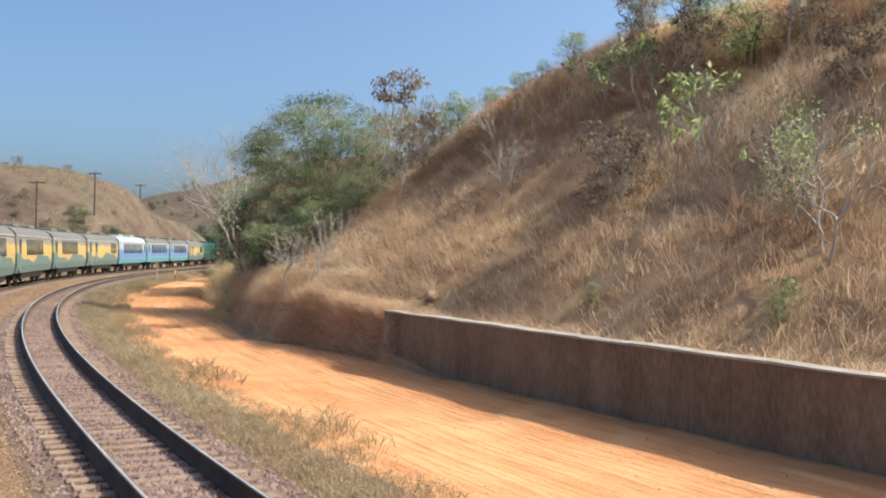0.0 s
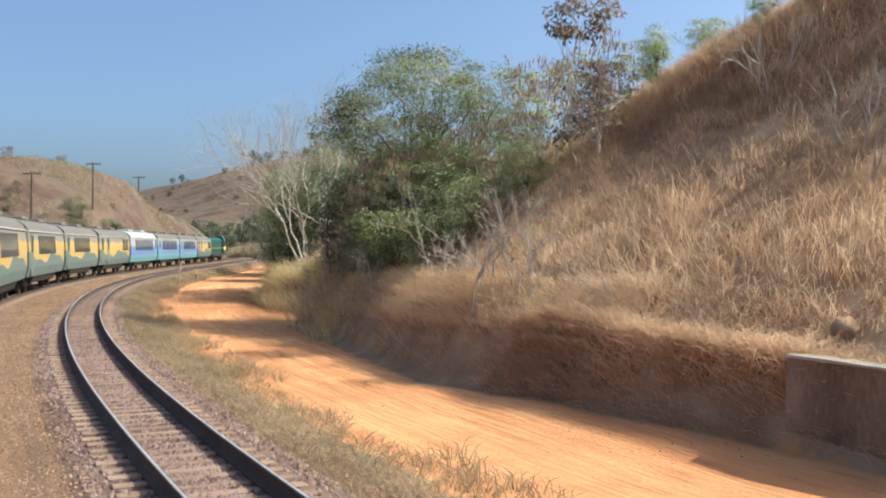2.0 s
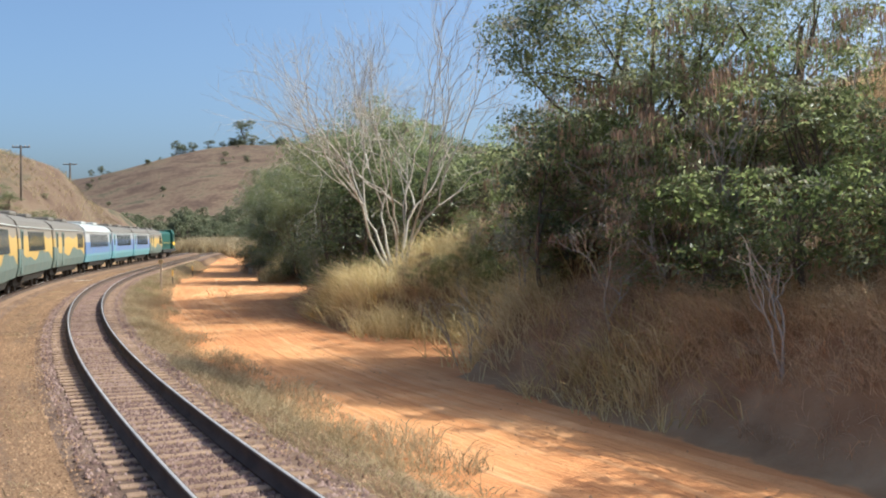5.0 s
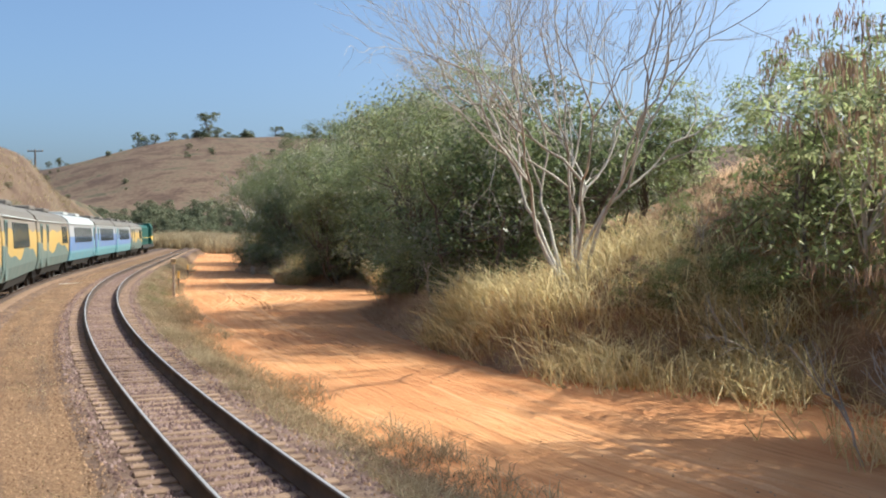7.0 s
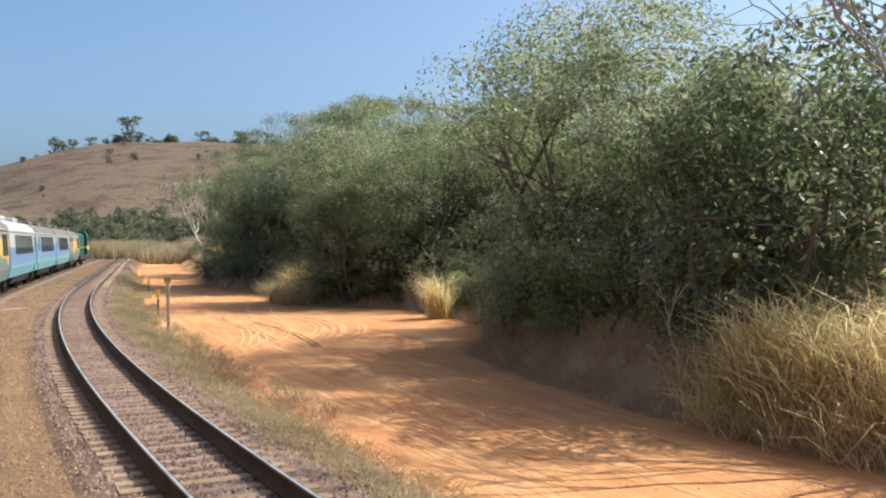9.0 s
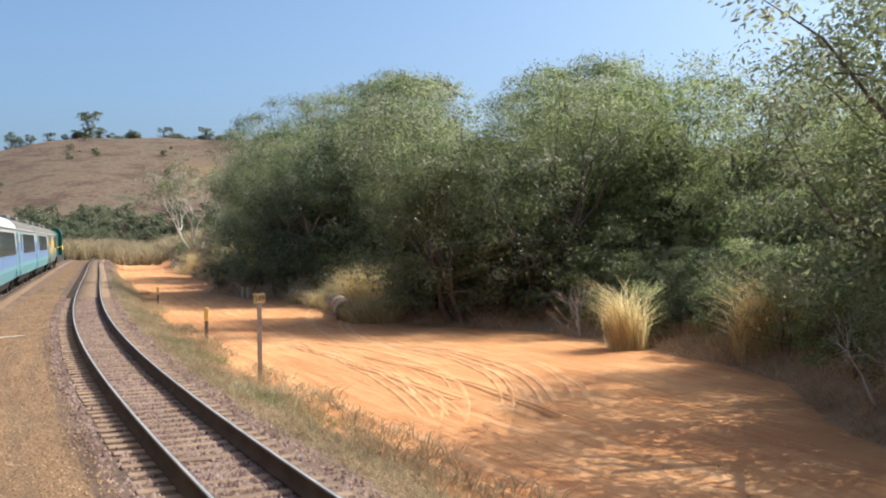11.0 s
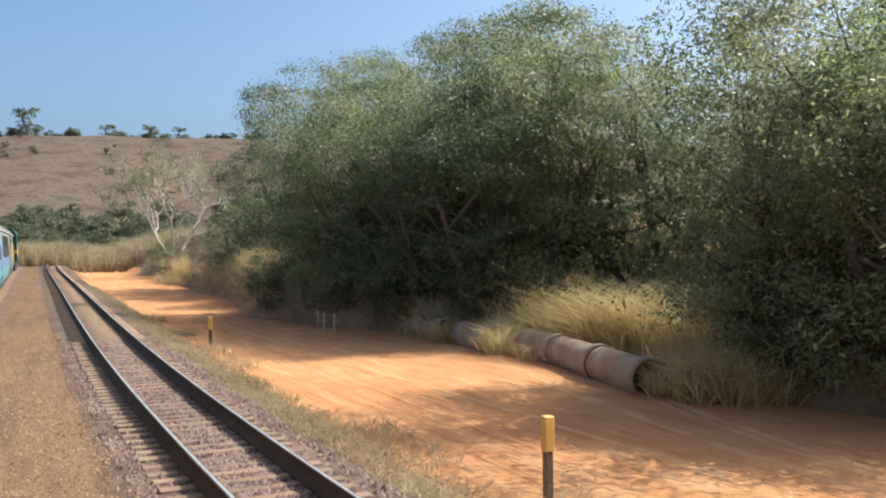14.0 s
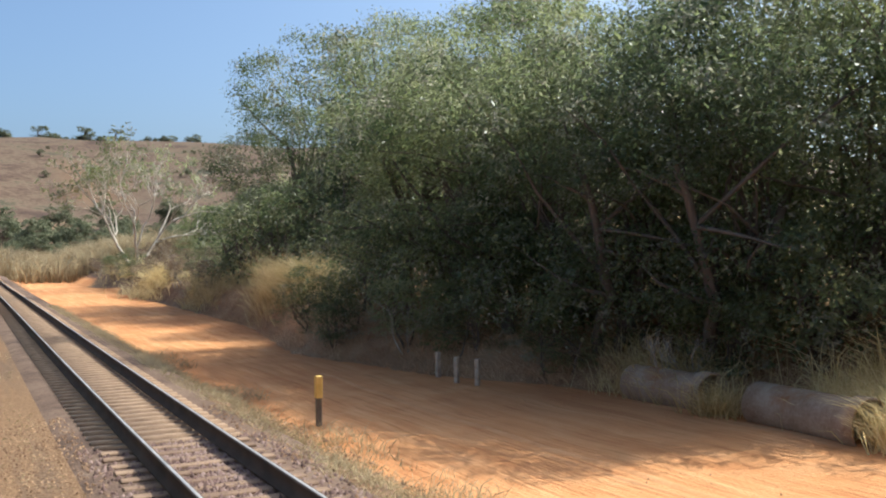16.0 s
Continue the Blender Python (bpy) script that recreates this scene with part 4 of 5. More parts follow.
tufts("verge_tuft", "taller tan weeds along the verge", 11, 3200, -4, 132, 2.2, 3.5, 9, 0.4, 0.006, L["grass_verge"], (0, 0), 0.45, lambda u, lat, x, y: ripple(x, y, 2.3, 0.9) > -0.1)
tufts("verge_green", "patches of low green weeds on the verge", 14, 1500, 60, 112, 1.7, 2.9, 7, 0.26, 0.007, L["leaf_green"], (0, 0), 0.6, lambda u, lat, x, y: ripple(x, y, 3.2, 1.4) > 0.25)
tufts("bank_tuft", "dense dry grass on the steep bank", 12, 2200, 23, 40, 0.8, 1.9, 7, 0.55, 0.0045, L["grass_straw"], (-0.45, -0.1), 0.6, None, True)
tufts("verge_weeds", "scattered weeds between the two tracks", 5, 2600, -4, 140, -2.6, -1.5, 5, 0.14, 0.006, L["grass_verge"], (0, 0), 0.8, lambda u, lat, x, y: ripple(x, y, 1.5, 3.0) > 0.1)
tufts("hill_grass", "dry olive and straw grass on the hill beyond the train", 13, 12000, 92, 205, -52, -10, 4, 0.8, 0.02, L["grass_verge"], (0, 0), 0.5, lambda u, lat, x, y: ripple(x, y, 7.0, 0.2) > -0.35)
tufts("valley_grass", "tall yellow grass in the far valley", 6, 6500, 212, 300, -9, 22, 5, 3.3, 0.05, L["grass_verge"], (0, 0), 0.25)
for i, (u, lat, ru, rl, n, ln) in enumerate(((56.0, 9.2, 2.2, 0.8, 420, 1.1), (60.5, 9.0, 2.4, 0.8, 520, 1.15), (52.8, 11.2, 1.6, 1.0, 620, 1.05), (56.5, 11.2, 3.0, 1.4, 700, 0.95), (85.2, 13.4, 0.3, 0.3, 240, 1.65), (80.6, 14.3, 0.5, 0.45, 360, 1.65), (62.0, 9.0, 1.0, 0.6, 260, 1.0), (105.4, 12.2, 3.2, 0.6, 1900, 1.55), (109.5, 11.6, 1.2, 0.6, 420, 1.0), (98.8, 10.5, 1.0, 0.6, 420, 1.1), (114.5, 11.2, 1.8, 0.8, 320, 1.0), (137.0, 10.5, 3.6, 0.7, 2400, 1.75), (153.0, 10.6, 3.0, 0.9, 700, 1.2), (99.4, 10.0, 0.5, 0.5, 160, 0.95), (108.3, 10.6, 0.4, 0.4, 170, 1.0), (112.2, 10.4, 0.4, 0.4, 120, 0.8), (106.6, 10.6, 0.9, 0.25, 90, 0.6), (170.0, 10.8, 5.0, 1.5, 600, 1.3), (190.0, 12.0, 8.0, 1.5, 500, 1.3), (45.5, 8.6, 2.0, 0.8, 300, 1.0), (40.0, 7.6, 2.0, 0.6, 240, 0.8))):
    x, y, _ = place(u + grng.normal(0, ru * 0.6, n), lat + grng.normal(0, rl * 0.6, n))
    tagged(new("grass_clump", tuft_mesh("grass_clump", 20 + i, x, y, heights(x, y), 5, ln * grng.uniform(0.5, 1.4, n), 0.0095, L["grass_yellow"], (-0.15, 0), {1.65: 0.17, 1.75: 0.3, 1.55: 0.3}.get(ln, 0.46))), "clump of tall sunlit yellow grass by the road", "grass", "yellow grass clumps", "stuff")

# ---- train ----
PAINT = dict(
    grey=plain("roof_grey", (0.17, 0.15, 0.13), 0.75), white=plain("coach_white", (0.42, 0.42, 0.41), 0.5),
    green=plain("loco_green", (0.02, 0.085, 0.07), 0.6), yellow=plain("coach_yellow", (0.85, 0.52, 0.06), 0.5),
    glass=plain("coach_glass", (0.05, 0.06, 0.07), 0.12), dark=plain("underframe", (0.05, 0.045, 0.04), 0.8), frame=plain("window_bar", (0.6, 0.6, 0.58), 0.5))


def livery(name, low, mid, high, wave, line, amp):
    """Painted coach side: low colour up to a wavy line, mid colour, high colour above."""
    m = bpy.data.materials.new(name)
    m.use_nodes = True
    n, link = m.node_tree.nodes, m.node_tree.links.new
    bsdf = n["Principled BSDF"]
    bsdf.inputs["Roughness"].default_value = 0.5
    tc = n.new("ShaderNodeTexCoord")
    sep = n.new("ShaderNodeSeparateXYZ")
    link(tc.outputs["Object"], sep.inputs[0])

    def op(kind, a, b):
        x = n.new("ShaderNodeMath")
        x.operation = kind
        for i, v in enumerate((a, b)):
            if isinstance(v, (int, float)):
                x.inputs[i].default_value = v
            else:
                link(v, x.inputs[i])
        return x.outputs[0]
    s1 = op('MULTIPLY', op('SINE', op('MULTIPLY', sep.outputs[1], wave), 0.0), amp)
    s2 = op('MULTIPLY', op('SINE', op('MULTIPLY', sep.outputs[1], wave * 2.3), 0.0), amp * 0.5)
    h = op('SUBTRACT', sep.outputs[2], op('ADD', s1, s2))
    dirt = n.new("ShaderNodeTexNoise")
    dirt.inputs["Scale"].default_value = 1.5
    dirt.inputs["Detail"].default_value = 7
    link(tc.outputs["Object"], dirt.inputs["Vector"])

    def mix(f, a, b):
        x = n.new("ShaderNodeMix")
        x.data_type = 'RGBA'
        link(f, x.inputs["Factor"])
        for key, v in (("A", a), ("B", b)):
            if isinstance(v, tuple):
                x.inputs[key].default_value = (*v, 1)
            else:
                link(v, x.inputs[key])
        return x.outputs["Result"]
    c = mix(op('GREATER_THAN', h, line), low, mid)
    c = mix(op('GREATER_THAN', op('ADD', sep.outputs[2], op('MULTIPLY', s2, high[2])), high[1]), c, high[0])
    c = mix(op('MULTIPLY', dirt.outputs[0], 0.55), c, (0.34, 0.28, 0.22))
    link(c, bsdf.inputs["Base Color"])
    return m


LIVERY = dict(
    yellow=livery("livery_yellow", (0.06, 0.13, 0.125), (0.56, 0.35, 0.06), ((0.23, 0.2, 0.165), 2.62, 0.6), 0.75, 1.75, 0.22),
    blue=livery("livery_blue", (0.09, 0.3, 0.38), (0.08, 0.19, 0.43), ((0.42, 0.42, 0.43), 2.3, 0.0), 0.02, 1.45, 0.05),
    sea=livery("livery_sea", (0.1, 0.34, 0.4), (0.1, 0.2, 0.46), ((0.38, 0.39, 0.41), 2.5, 0.0), 0.02, 1.5, 0.05))
CAR_L, CAR_W = 12.7, 2.6


def bogie_mesh():
    bm = bmesh.new()
    for sx in (-0.75, 0.75):
        bmesh.ops.create_cube(bm, size=1.0, matrix=Matrix.Translation((sx, 0, 0.55)) @ Matrix.Diagonal((0.16, 2.5, 0.28, 1)))
    bmesh.ops.create_cube(bm, size=1.0, matrix=Matrix.Translation((0, 0, 0.6)) @ Matrix.Diagonal((1.5, 0.5, 0.25, 1)))
    return bm_mesh("bogie", bm, PAINT["dark"])


def wheel_mesh():
    bm = bmesh.new()
    bmesh.ops.create_cone(bm, cap_ends=True, segments=18, radius1=0.42, radius2=0.40, depth=0.13, matrix=Matrix.Translation((0, 0, 0)) @ Matrix.Rotation(math.pi / 2, 4, 'Y'))
    return bm_mesh("wheel", bm, PAINT["dark"])


BOGIE, WHEEL = bogie_mesh(), wheel_mesh()


def shell(name, prof, length, mat, smooth_shade=False):
    """Closed prism of a section (x, z) along y, with bevelled ends."""
    k = len(prof)
    verts, ys = [], (-length / 2, -length / 2 + 0.08, length / 2 - 0.08, length / 2)
    cz = sum(p[1] for p in prof) / k
    for i, y in enumerate(ys):
        f = 0.97 if i in (0, 3) else 1.0
        verts += [(x * f, y, cz + (z - cz) * f) for x, z in prof]
    faces = [(i * k + j, i * k + (j + 1) % k, (i + 1) * k + (j + 1) % k, (i + 1) * k + j) for i in range(3) for j in range(k)]
    faces += [tuple(range(k))[::-1], tuple(range(3 * k, 4 * k))]
    return mesh_from(name, verts, faces, mat, smooth_shade)


def bogies(root, ys):
    for y in ys:
        b = part("bogie", BOGIE, root, pose(0, y, 0), "dark steel bogie")
        for wy in (-0.95, 0.95):
            for wx in (-0.55, 0.55):
                part("wheel", WHEEL, b, pose(wx, wy, 0.42))


def coach(kind, roof, label, bank, doors):
    root = tagged(new("passenger_coach"), label, "railway coach", "coaches of the train")
    w = CAR_W / 2
    body = part("body", shell("coach_body", [(-w + 0.1, 0.85), (w - 0.1, 0.85), (w, 1.3), (w, 2.3), (w - 0.07, 3.1), (-w + 0.07, 3.1), (-w, 2.3), (-w, 1.3)], CAR_L, LIVERY[kind]), root)
    part("roof", shell("coach_roof", [(-w + 0.05, 3.1), (w - 0.05, 3.1), (w - 0.18, 3.35), (w - 0.5, 3.58), (0.35, 3.7), (-0.35, 3.7), (-w + 0.5, 3.58), (-w + 0.18, 3.35)], CAR_L - 0.06, PAINT[roof]), root)
    part("gutter", shell("coach_gutter", [(-w - 0.0, 3.06), (w + 0.0, 3.06), (w + 0.0, 3.1), (-w, 3.1)], CAR_L - 0.1, PAINT["frame"]), root)
    part("underframe", shell("coach_underframe", [(-1.0, 0.5), (1.0, 0.5), (1.15, 0.85), (-1.15, 0.85)], CAR_L - 4.8, PAINT["dark"]), root)
    y0, y1, count = bank
    step = (y1 - y0) / count
    win = box_mesh("coach_window", 0.03, step * 0.6, 0.95, PAINT["glass"], 0.008)
    for side in (-1, 1):
        for i in range(count):
            part("window", win, root, pose(side * (w - 0.006), y0 + (i + 0.5) * step, 2.42, 0, -side * 4.6, 0), "dark tinted glass pane")
        for y in doors:
            d = part("door", box_mesh("coach_door", 0.03, 0.75, 2.0, LIVERY[kind], 0.01), root, pose(side * (w - 0.005), y, 1.95))
            part("door_window", box_mesh("door_window", 0.03, 0.4, 0.8, PAINT["glass"], 0.008), d, pose(side * 0.01, 0, 0.5))
    bogies(root, (-CAR_L / 2 + 2.4, CAR_L / 2 - 2.4))
    part("gangway", box_mesh("coach_gangway", 1.2, 0.7, 2.3, PAINT["dark"], 0.04), root, pose(0, CAR_L / 2 + 0.3, 2.0))
    for y in (-2.8, 2.6):
        part("roof_unit", box_mesh("roof_unit", 1.1, 1.9, 0.22, PAINT["white"] if roof == "white" else PAINT["grey"], 0.05), root, pose(0, y, 3.76))
    return root


def coach_at(u0):
    xa, ya, _ = place(u0 + 0.3, OWN)
    xb, yb, _ = place(u0 + 13.1, OWN)
    return pose(float(xa + xb) / 2, float(ya + yb) / 2, 0.0, 0, 0, -math.degrees(math.atan2(float(xb - xa), float(yb - ya))))


U_WHITE, PITCH = 98.5, 13.4
yellow_a = coach("yellow", "grey", "passenger coach in yellow, grey and green with a wavy line", (-3.6, 2.6, 9), (-5.6,))
yellow_b = coach("yellow", "grey", "yellow and green end coach with few windows", (2.9, 5.6, 4), (-5.4, -3.2))
white_a = coach("blue", "white", "white-roofed passenger coach in blue and sea green", (-4.6, 4.2, 11), (5.5,))
sea_a = coach("sea", "grey", "grey-roofed passenger coach in blue and sea green", (-4.2, 4.6, 11), (-5.5,))
for i, proto in ((-4, yellow_a), (-3, yellow_a), (-2, yellow_a), (-1, yellow_b), (0, white_a), (1, sea_a), (2, sea_a), (3, yellow_b)):
    m = coach_at(U_WHITE + i * PITCH)
    if i in (-4, -1, 0, 1):
        proto.matrix_basis = m
    else:
        copy_thing(proto, m)


def locomotive():
    root = tagged(new("locomotive"), "green and yellow diesel locomotive at the head of the train", "locomotive")
    part("frame", shell("loco_frame", [(-1.35, 0.75), (1.35, 0.75), (1.35, 1.15), (-1.35, 1.15)], 17.5, PAINT["dark"]), root)
    part("hood", shell("loco_hood", [(-0.95, 1.15), (0.95, 1.15), (0.95, 3.2), (0.7, 3.55), (-0.7, 3.55), (-0.95, 3.2)], 13.0, PAINT["green"]), root, pose(0, -1.6, 0))
    cab = part("cab", shell("loco_cab", [(-1.3, 1.15), (1.3, 1.15), (1.3, 3.3), (1.0, 3.85), (-1.0, 3.85), (-1.3, 3.3)], 2.6, PAINT["green"]), root, pose(0, 6.2, 0))
    part("stripe", box_mesh("loco_stripe", 2.64, 2.4, 0.5, PAINT["yellow"], 0.01), cab, pose(0, 0, 1.9), "yellow band")
    for s in (-1, 1):
        part("cab_window", box_mesh("cab_window", 0.04, 1.2, 0.7, PAINT["glass"], 0.01), cab, pose(s * 1.3, 0, 2.85))
        part("handrail", box_mesh("loco_handrail", 0.04, 15.0, 0.05, PAINT["yellow"]), root, pose(s * 1.3, -1.0, 2.0))
    for y in (-5, -2, 1):
        part("roof_fan", box_mesh("roof_fan", 1.1, 1.4, 0.3, PAINT["dark"], 0.05), root, pose(0, y, 3.62))
    bogies(root, (-6.0, -4.2, 4.2, 6.0))
    return root


loco = locomotive()
u_l = U_WHITE + 4 * PITCH
xa, ya, _ = place(u_l + 0.5, OWN)
xb, yb, _ = place(u_l + 18.2, OWN)
loco.matrix_basis = pose(float(xa + xb) / 2, float(ya + yb) / 2, 0, 0, 0, -math.degrees(math.atan2(float(xb - xa), float(yb - ya))))

# ---- posts and signs beside the track ----


def at_line(u, lat, dz=0.0, turn=0.0, z=None):
    x, y, h = place(u, lat)
    x, y = float(x), float(y)
    return pose(x, y, (ground_z(x, y) if z is None else z) + dz, 0, 0, -math.degrees(float(h)) + turn)


def kilometre_post():
    root = tagged(new("kilometre_post"), "rusty steel post with a yellow plate reading 349", "sign post")
    root.matrix_basis = at_line(84.4, 2.95, -0.03, -14)
    bm = bmesh.new()
    for x, sx, sy in ((0, 0.012, 0.1), (-0.045, 0.012, 0.07), (0.045, 0.012, 0.07)):
        bmesh.ops.create_cube(bm, size=1.0, matrix=Matrix.Translation((x, 0 if x == 0 else 0.03, 0.93)) @ Matrix.Diagonal((sx if x else 0.1, sy if x else 0.012, 1.9, 1)))
    part("post", bm_mesh("km_post", bm, MAT["post"]), root)
    plate = part("plate", box_mesh("km_plate", 0.25, 0.012, 0.24, MAT["sign_yellow"], 0.004), root, pose(0, -0.03, 1.84), "faded yellow enamel plate")
    fnt = bpy.data.curves.new("number", 'FONT')
    fnt.body, fnt.size, fnt.align_x, fnt.align_y, fnt.extrude, fnt.offset = "349", 0.175, 'CENTER', 'CENTER', 0.002, 0.0
    tmp = new("number_text", fnt)
    me = bpy.data.meshes.new_from_object(tmp.evaluated_get(bpy.context.evaluated_depsgraph_get()))
    bpy.data.objects.remove(tmp)
    me.materials.clear()
    me.materials.append(MAT["black"])
    part("number", me, plate, pose(0, -0.013, 0, 90, 0, 0) @ Matrix.Diagonal((0.82, 1.15, 1, 1)), "black painted number 349")
    part("border", frame_mesh(0.25, 0.24, 0.014), plate, pose(0, -0.008, 0))
    return root


def frame_mesh(w, h, t):
    bm = bmesh.new()
    for x, z, sx, sz in ((0, h / 2 - t / 2 - 0.006, w - 0.012, t / 2), (0, -h / 2 + t / 2 + 0.006, w - 0.012, t / 2), (-w / 2 + t / 2 + 0.004, 0, t / 2, h - 0.012), (w / 2 - t / 2 - 0.004, 0, t / 2, h - 0.012)):
        bmesh.ops.create_cube(bm, size=1.0, matrix=Matrix.Translation((x, 0, z)) @ Matrix.Diagonal((sx, 0.004, sz, 1)))
    return bm_mesh("plate_border", bm, MAT["black"])


kilometre_post()


def marker_post(u, lat, tall, head):
    root = tagged(new("marker_post"), "short wooden marker post with a yellow painted head", "post", "marker posts")
    root.matrix_basis = at_line(u, lat, -0.15)
    part("post", box_mesh("marker_post", 0.1, 0.1, tall - head, MAT["post_dark"], 0.012, True), root)
    part("head", box_mesh("marker_head", 0.13, 0.12, head, MAT["post_yellow"], 0.012, True), root, pose(0, 0, tall - head), "yellow painted head")
    return root


marker_post(93.7, 3.3, 1.25, 0.42)
marker_post(115.3, 3.4, 1.1, 0.42)

stake_mesh = box_mesh("stake", 0.13, 0.11, 0.75, MAT["post"], 0.015, True)
for u, lat in ((120.3, 8.5), (119.1, 8.4), (118.4, 8.6)):
    ob = tagged(new("fence_stake", stake_mesh), "weathered wooden stake in the shade of the bushes", "stake", "wooden stakes")
    ob.matrix_basis = at_line(u, lat, -0.1, rnd.uniform(0, 40))


def concrete_pipe(x0, y0, x1, y1, r):
    """A hollow pipe lying on the ground, with a socket at one end."""
    length = math.hypot(x1 - x0, y1 - y0)
    n, prof = 28, [(0, r), (length - 0.35, r), (length - 0.28, r + 0.06), (length, r + 0.06), (length, r + 0.012), (length - 0.22, r + 0.012), (length - 0.22, r - 0.09), (0, r - 0.09)]
    verts, faces = [], []
    for a in range(n):
        c, s = math.cos(2 * math.pi * a / n), math.sin(2 * math.pi * a / n)
        verts += [(q * c, d, q * s) for d, q in prof]
    k = len(prof)
    for a in range(n):
        for j in range(k):
            faces.append((a * k + j, a * k + (j + 1) % k, ((a + 1) % n) * k + (j + 1) % k, ((a + 1) % n) * k + j))
    ob = tagged(new("concrete_pipe", mesh_from("concrete_pipe", verts, faces, MAT["pipe"], True)), "large weathered concrete drain pipe lying by the road", "pipe", "concrete pipes")
    z = min(ground_z(x0, y0), ground_z(x1, y1)) + r - 0.12
    ob.matrix_basis = pose(x0, y0, z, 0, 0, -math.degrees(math.atan2(x1 - x0, y1 - y0)))
    return ob


def pipe_along(u0, lat0, u1, lat1):
    x0, y0, _ = place(u0, lat0)
    x1, y1, _ = place(u1, lat1)
    return concrete_pipe(float(x0), float(y0), float(x1), float(y1), 0.42)


for u0, lat0, u1, lat1 in ((102.5, 10.15, 99.9, 9.62), (105.3, 10.72, 102.55, 10.17), (107.6, 11.02, 105.35, 10.76), (111.4, 10.72, 108.8, 10.55), (114.9, 10.6, 112.6, 10.72)):
    pipe_along(u0, lat0, u1, lat1)


def utility_pole(x, y, top):
    z = ground_z(x, y)
    tall = max(4.0, top - z)
    root = tagged(new("utility_pole"), "wooden utility pole with a crossarm on the hill", "utility pole", "utility poles")
    root.matrix_basis = pose(x, y, z - 0.3, 0, 0, -35)
    v, f = tubes([(np.array([[0, 0, 0], [0.02, 0, tall * 0.5], [0, 0, tall + 0.3]]), [0.16, 0.14, 0.1])], 8)
    part("pole", mesh_from("pole", v, f, MAT["bark_dark"], True), root)
    arm = part("crossarm", box_mesh("crossarm", 2.2, 0.12, 0.14, MAT["bark_dark"], 0.01), root, pose(0, 0.1, tall + 0.05))
    ins = box_mesh("insulator", 0.1, 0.1, 0.2, MAT["concrete_cap"], 0.03)
    for dx in (-1.0, -0.5, 0.5, 1.0):
        part("insulator", ins, arm, pose(dx, 0, 0.16))


for x, y, top in ((26.9, 151.7, 14.3), (16.0, 133.8, 11.3), (41.2, 182.4, 14.8)):
    utility_pole(x, y, top)

# ---- rocks, clods and litter by the road ----
def lump_mesh(name, seed, mat, squash=0.7):
    rng = np.random.default_rng(seed)
    bm = bmesh.new()
    bmesh.ops.create_icosphere(bm, subdivisions=2, radius=1.0)
    for v in bm.verts:
        v.co *= float(1 + rng.normal(0, 0.12))
        v.co.z *= squash
    return bm_mesh(name, bm, mat, True)


clods = [lump_mesh("clod", 60 + i, MAT["clod"]) for i in range(3)]
for i in range(26):
    u, off = rnd.uniform(49.5, 54.0), rnd.uniform(-0.4, 0.3)
    x, y, _ = place(u, edge_at(u) + off)
    ob = tagged(new("earth_clod", clods[i % 3]), "lump of orange earth at the bank foot", "clod", "earth clods")
    ob.matrix_basis = pose(float(x), float(y), ground_z(x, y) + 0.02, 0, 0, rnd.uniform(0, 360)) @ Matrix.Diagonal((*(rnd.uniform(0.08, 0.24),) * 3, 1))
rock = tagged(new("slope_rock", lump_mesh("slope_rock", 77, MAT["rock"], 0.8)), "pale orange rock showing through the slope grass", "rock")
x, y, _ = place(19.2, 8.5)
rock.matrix_basis = pose(float(x), float(y), ground_z(x, y) + 0.06, 20, 0, 30) @ Matrix.Diagonal((0.25, 0.2, 0.2, 1))
stick_line = tubes([(np.array([[0, 0, 0.03], [0.5, 0.06, 0.05], [1.0, 0.02, 0.04], [1.5, 0.2, 0.03]]), [0.02, 0.022, 0.018, 0.008])], 6)
stick = tagged(new("dead_branch", mesh_from("dead_branch", *stick_line, MAT["bark_pale"], True)), "dry branch lying between the tracks", "branch")
stick.matrix_basis = at_line(92.8, -2.9, 0.02, 40)


# ---- wheel ruts and tyre prints in the road ----
def rut_mesh(name, us, lats, wide, tall):
    """A low ridge of pushed-up sand along a line."""
    us, lats = np.asarray(us, float), np.asarray(lats, float)
    fade = np.minimum(1, np.minimum(np.arange(len(us)), np.arange(len(us))[::-1]) / 6)
    rows = []
    for off, rise in ((-1, -0.015), (-0.35, 0.8), (0.3, 1.0), (1, -0.015)):
        x, y, _ = place(us, lats + off * wide / 2)
        lump = 1 + 0.4 * np.sin(us * 5.1 + off) + 0.3 * np.sin(us * 13.7)
        rows.append(np.stack([x, y, heights(x, y) + (rise * tall * lump * fade if rise > 0 else rise)], 1))
    v = np.stack(rows, 1).reshape(-1, 3)
    a = np.arange(len(us) - 1) * 4
    f = np.concatenate([np.stack([a + j, a + j + 4, a + j + 5, a + j + 1], 1) for j in range(3)])
    return mesh_from(name, v, f, MAT["sand"], True)


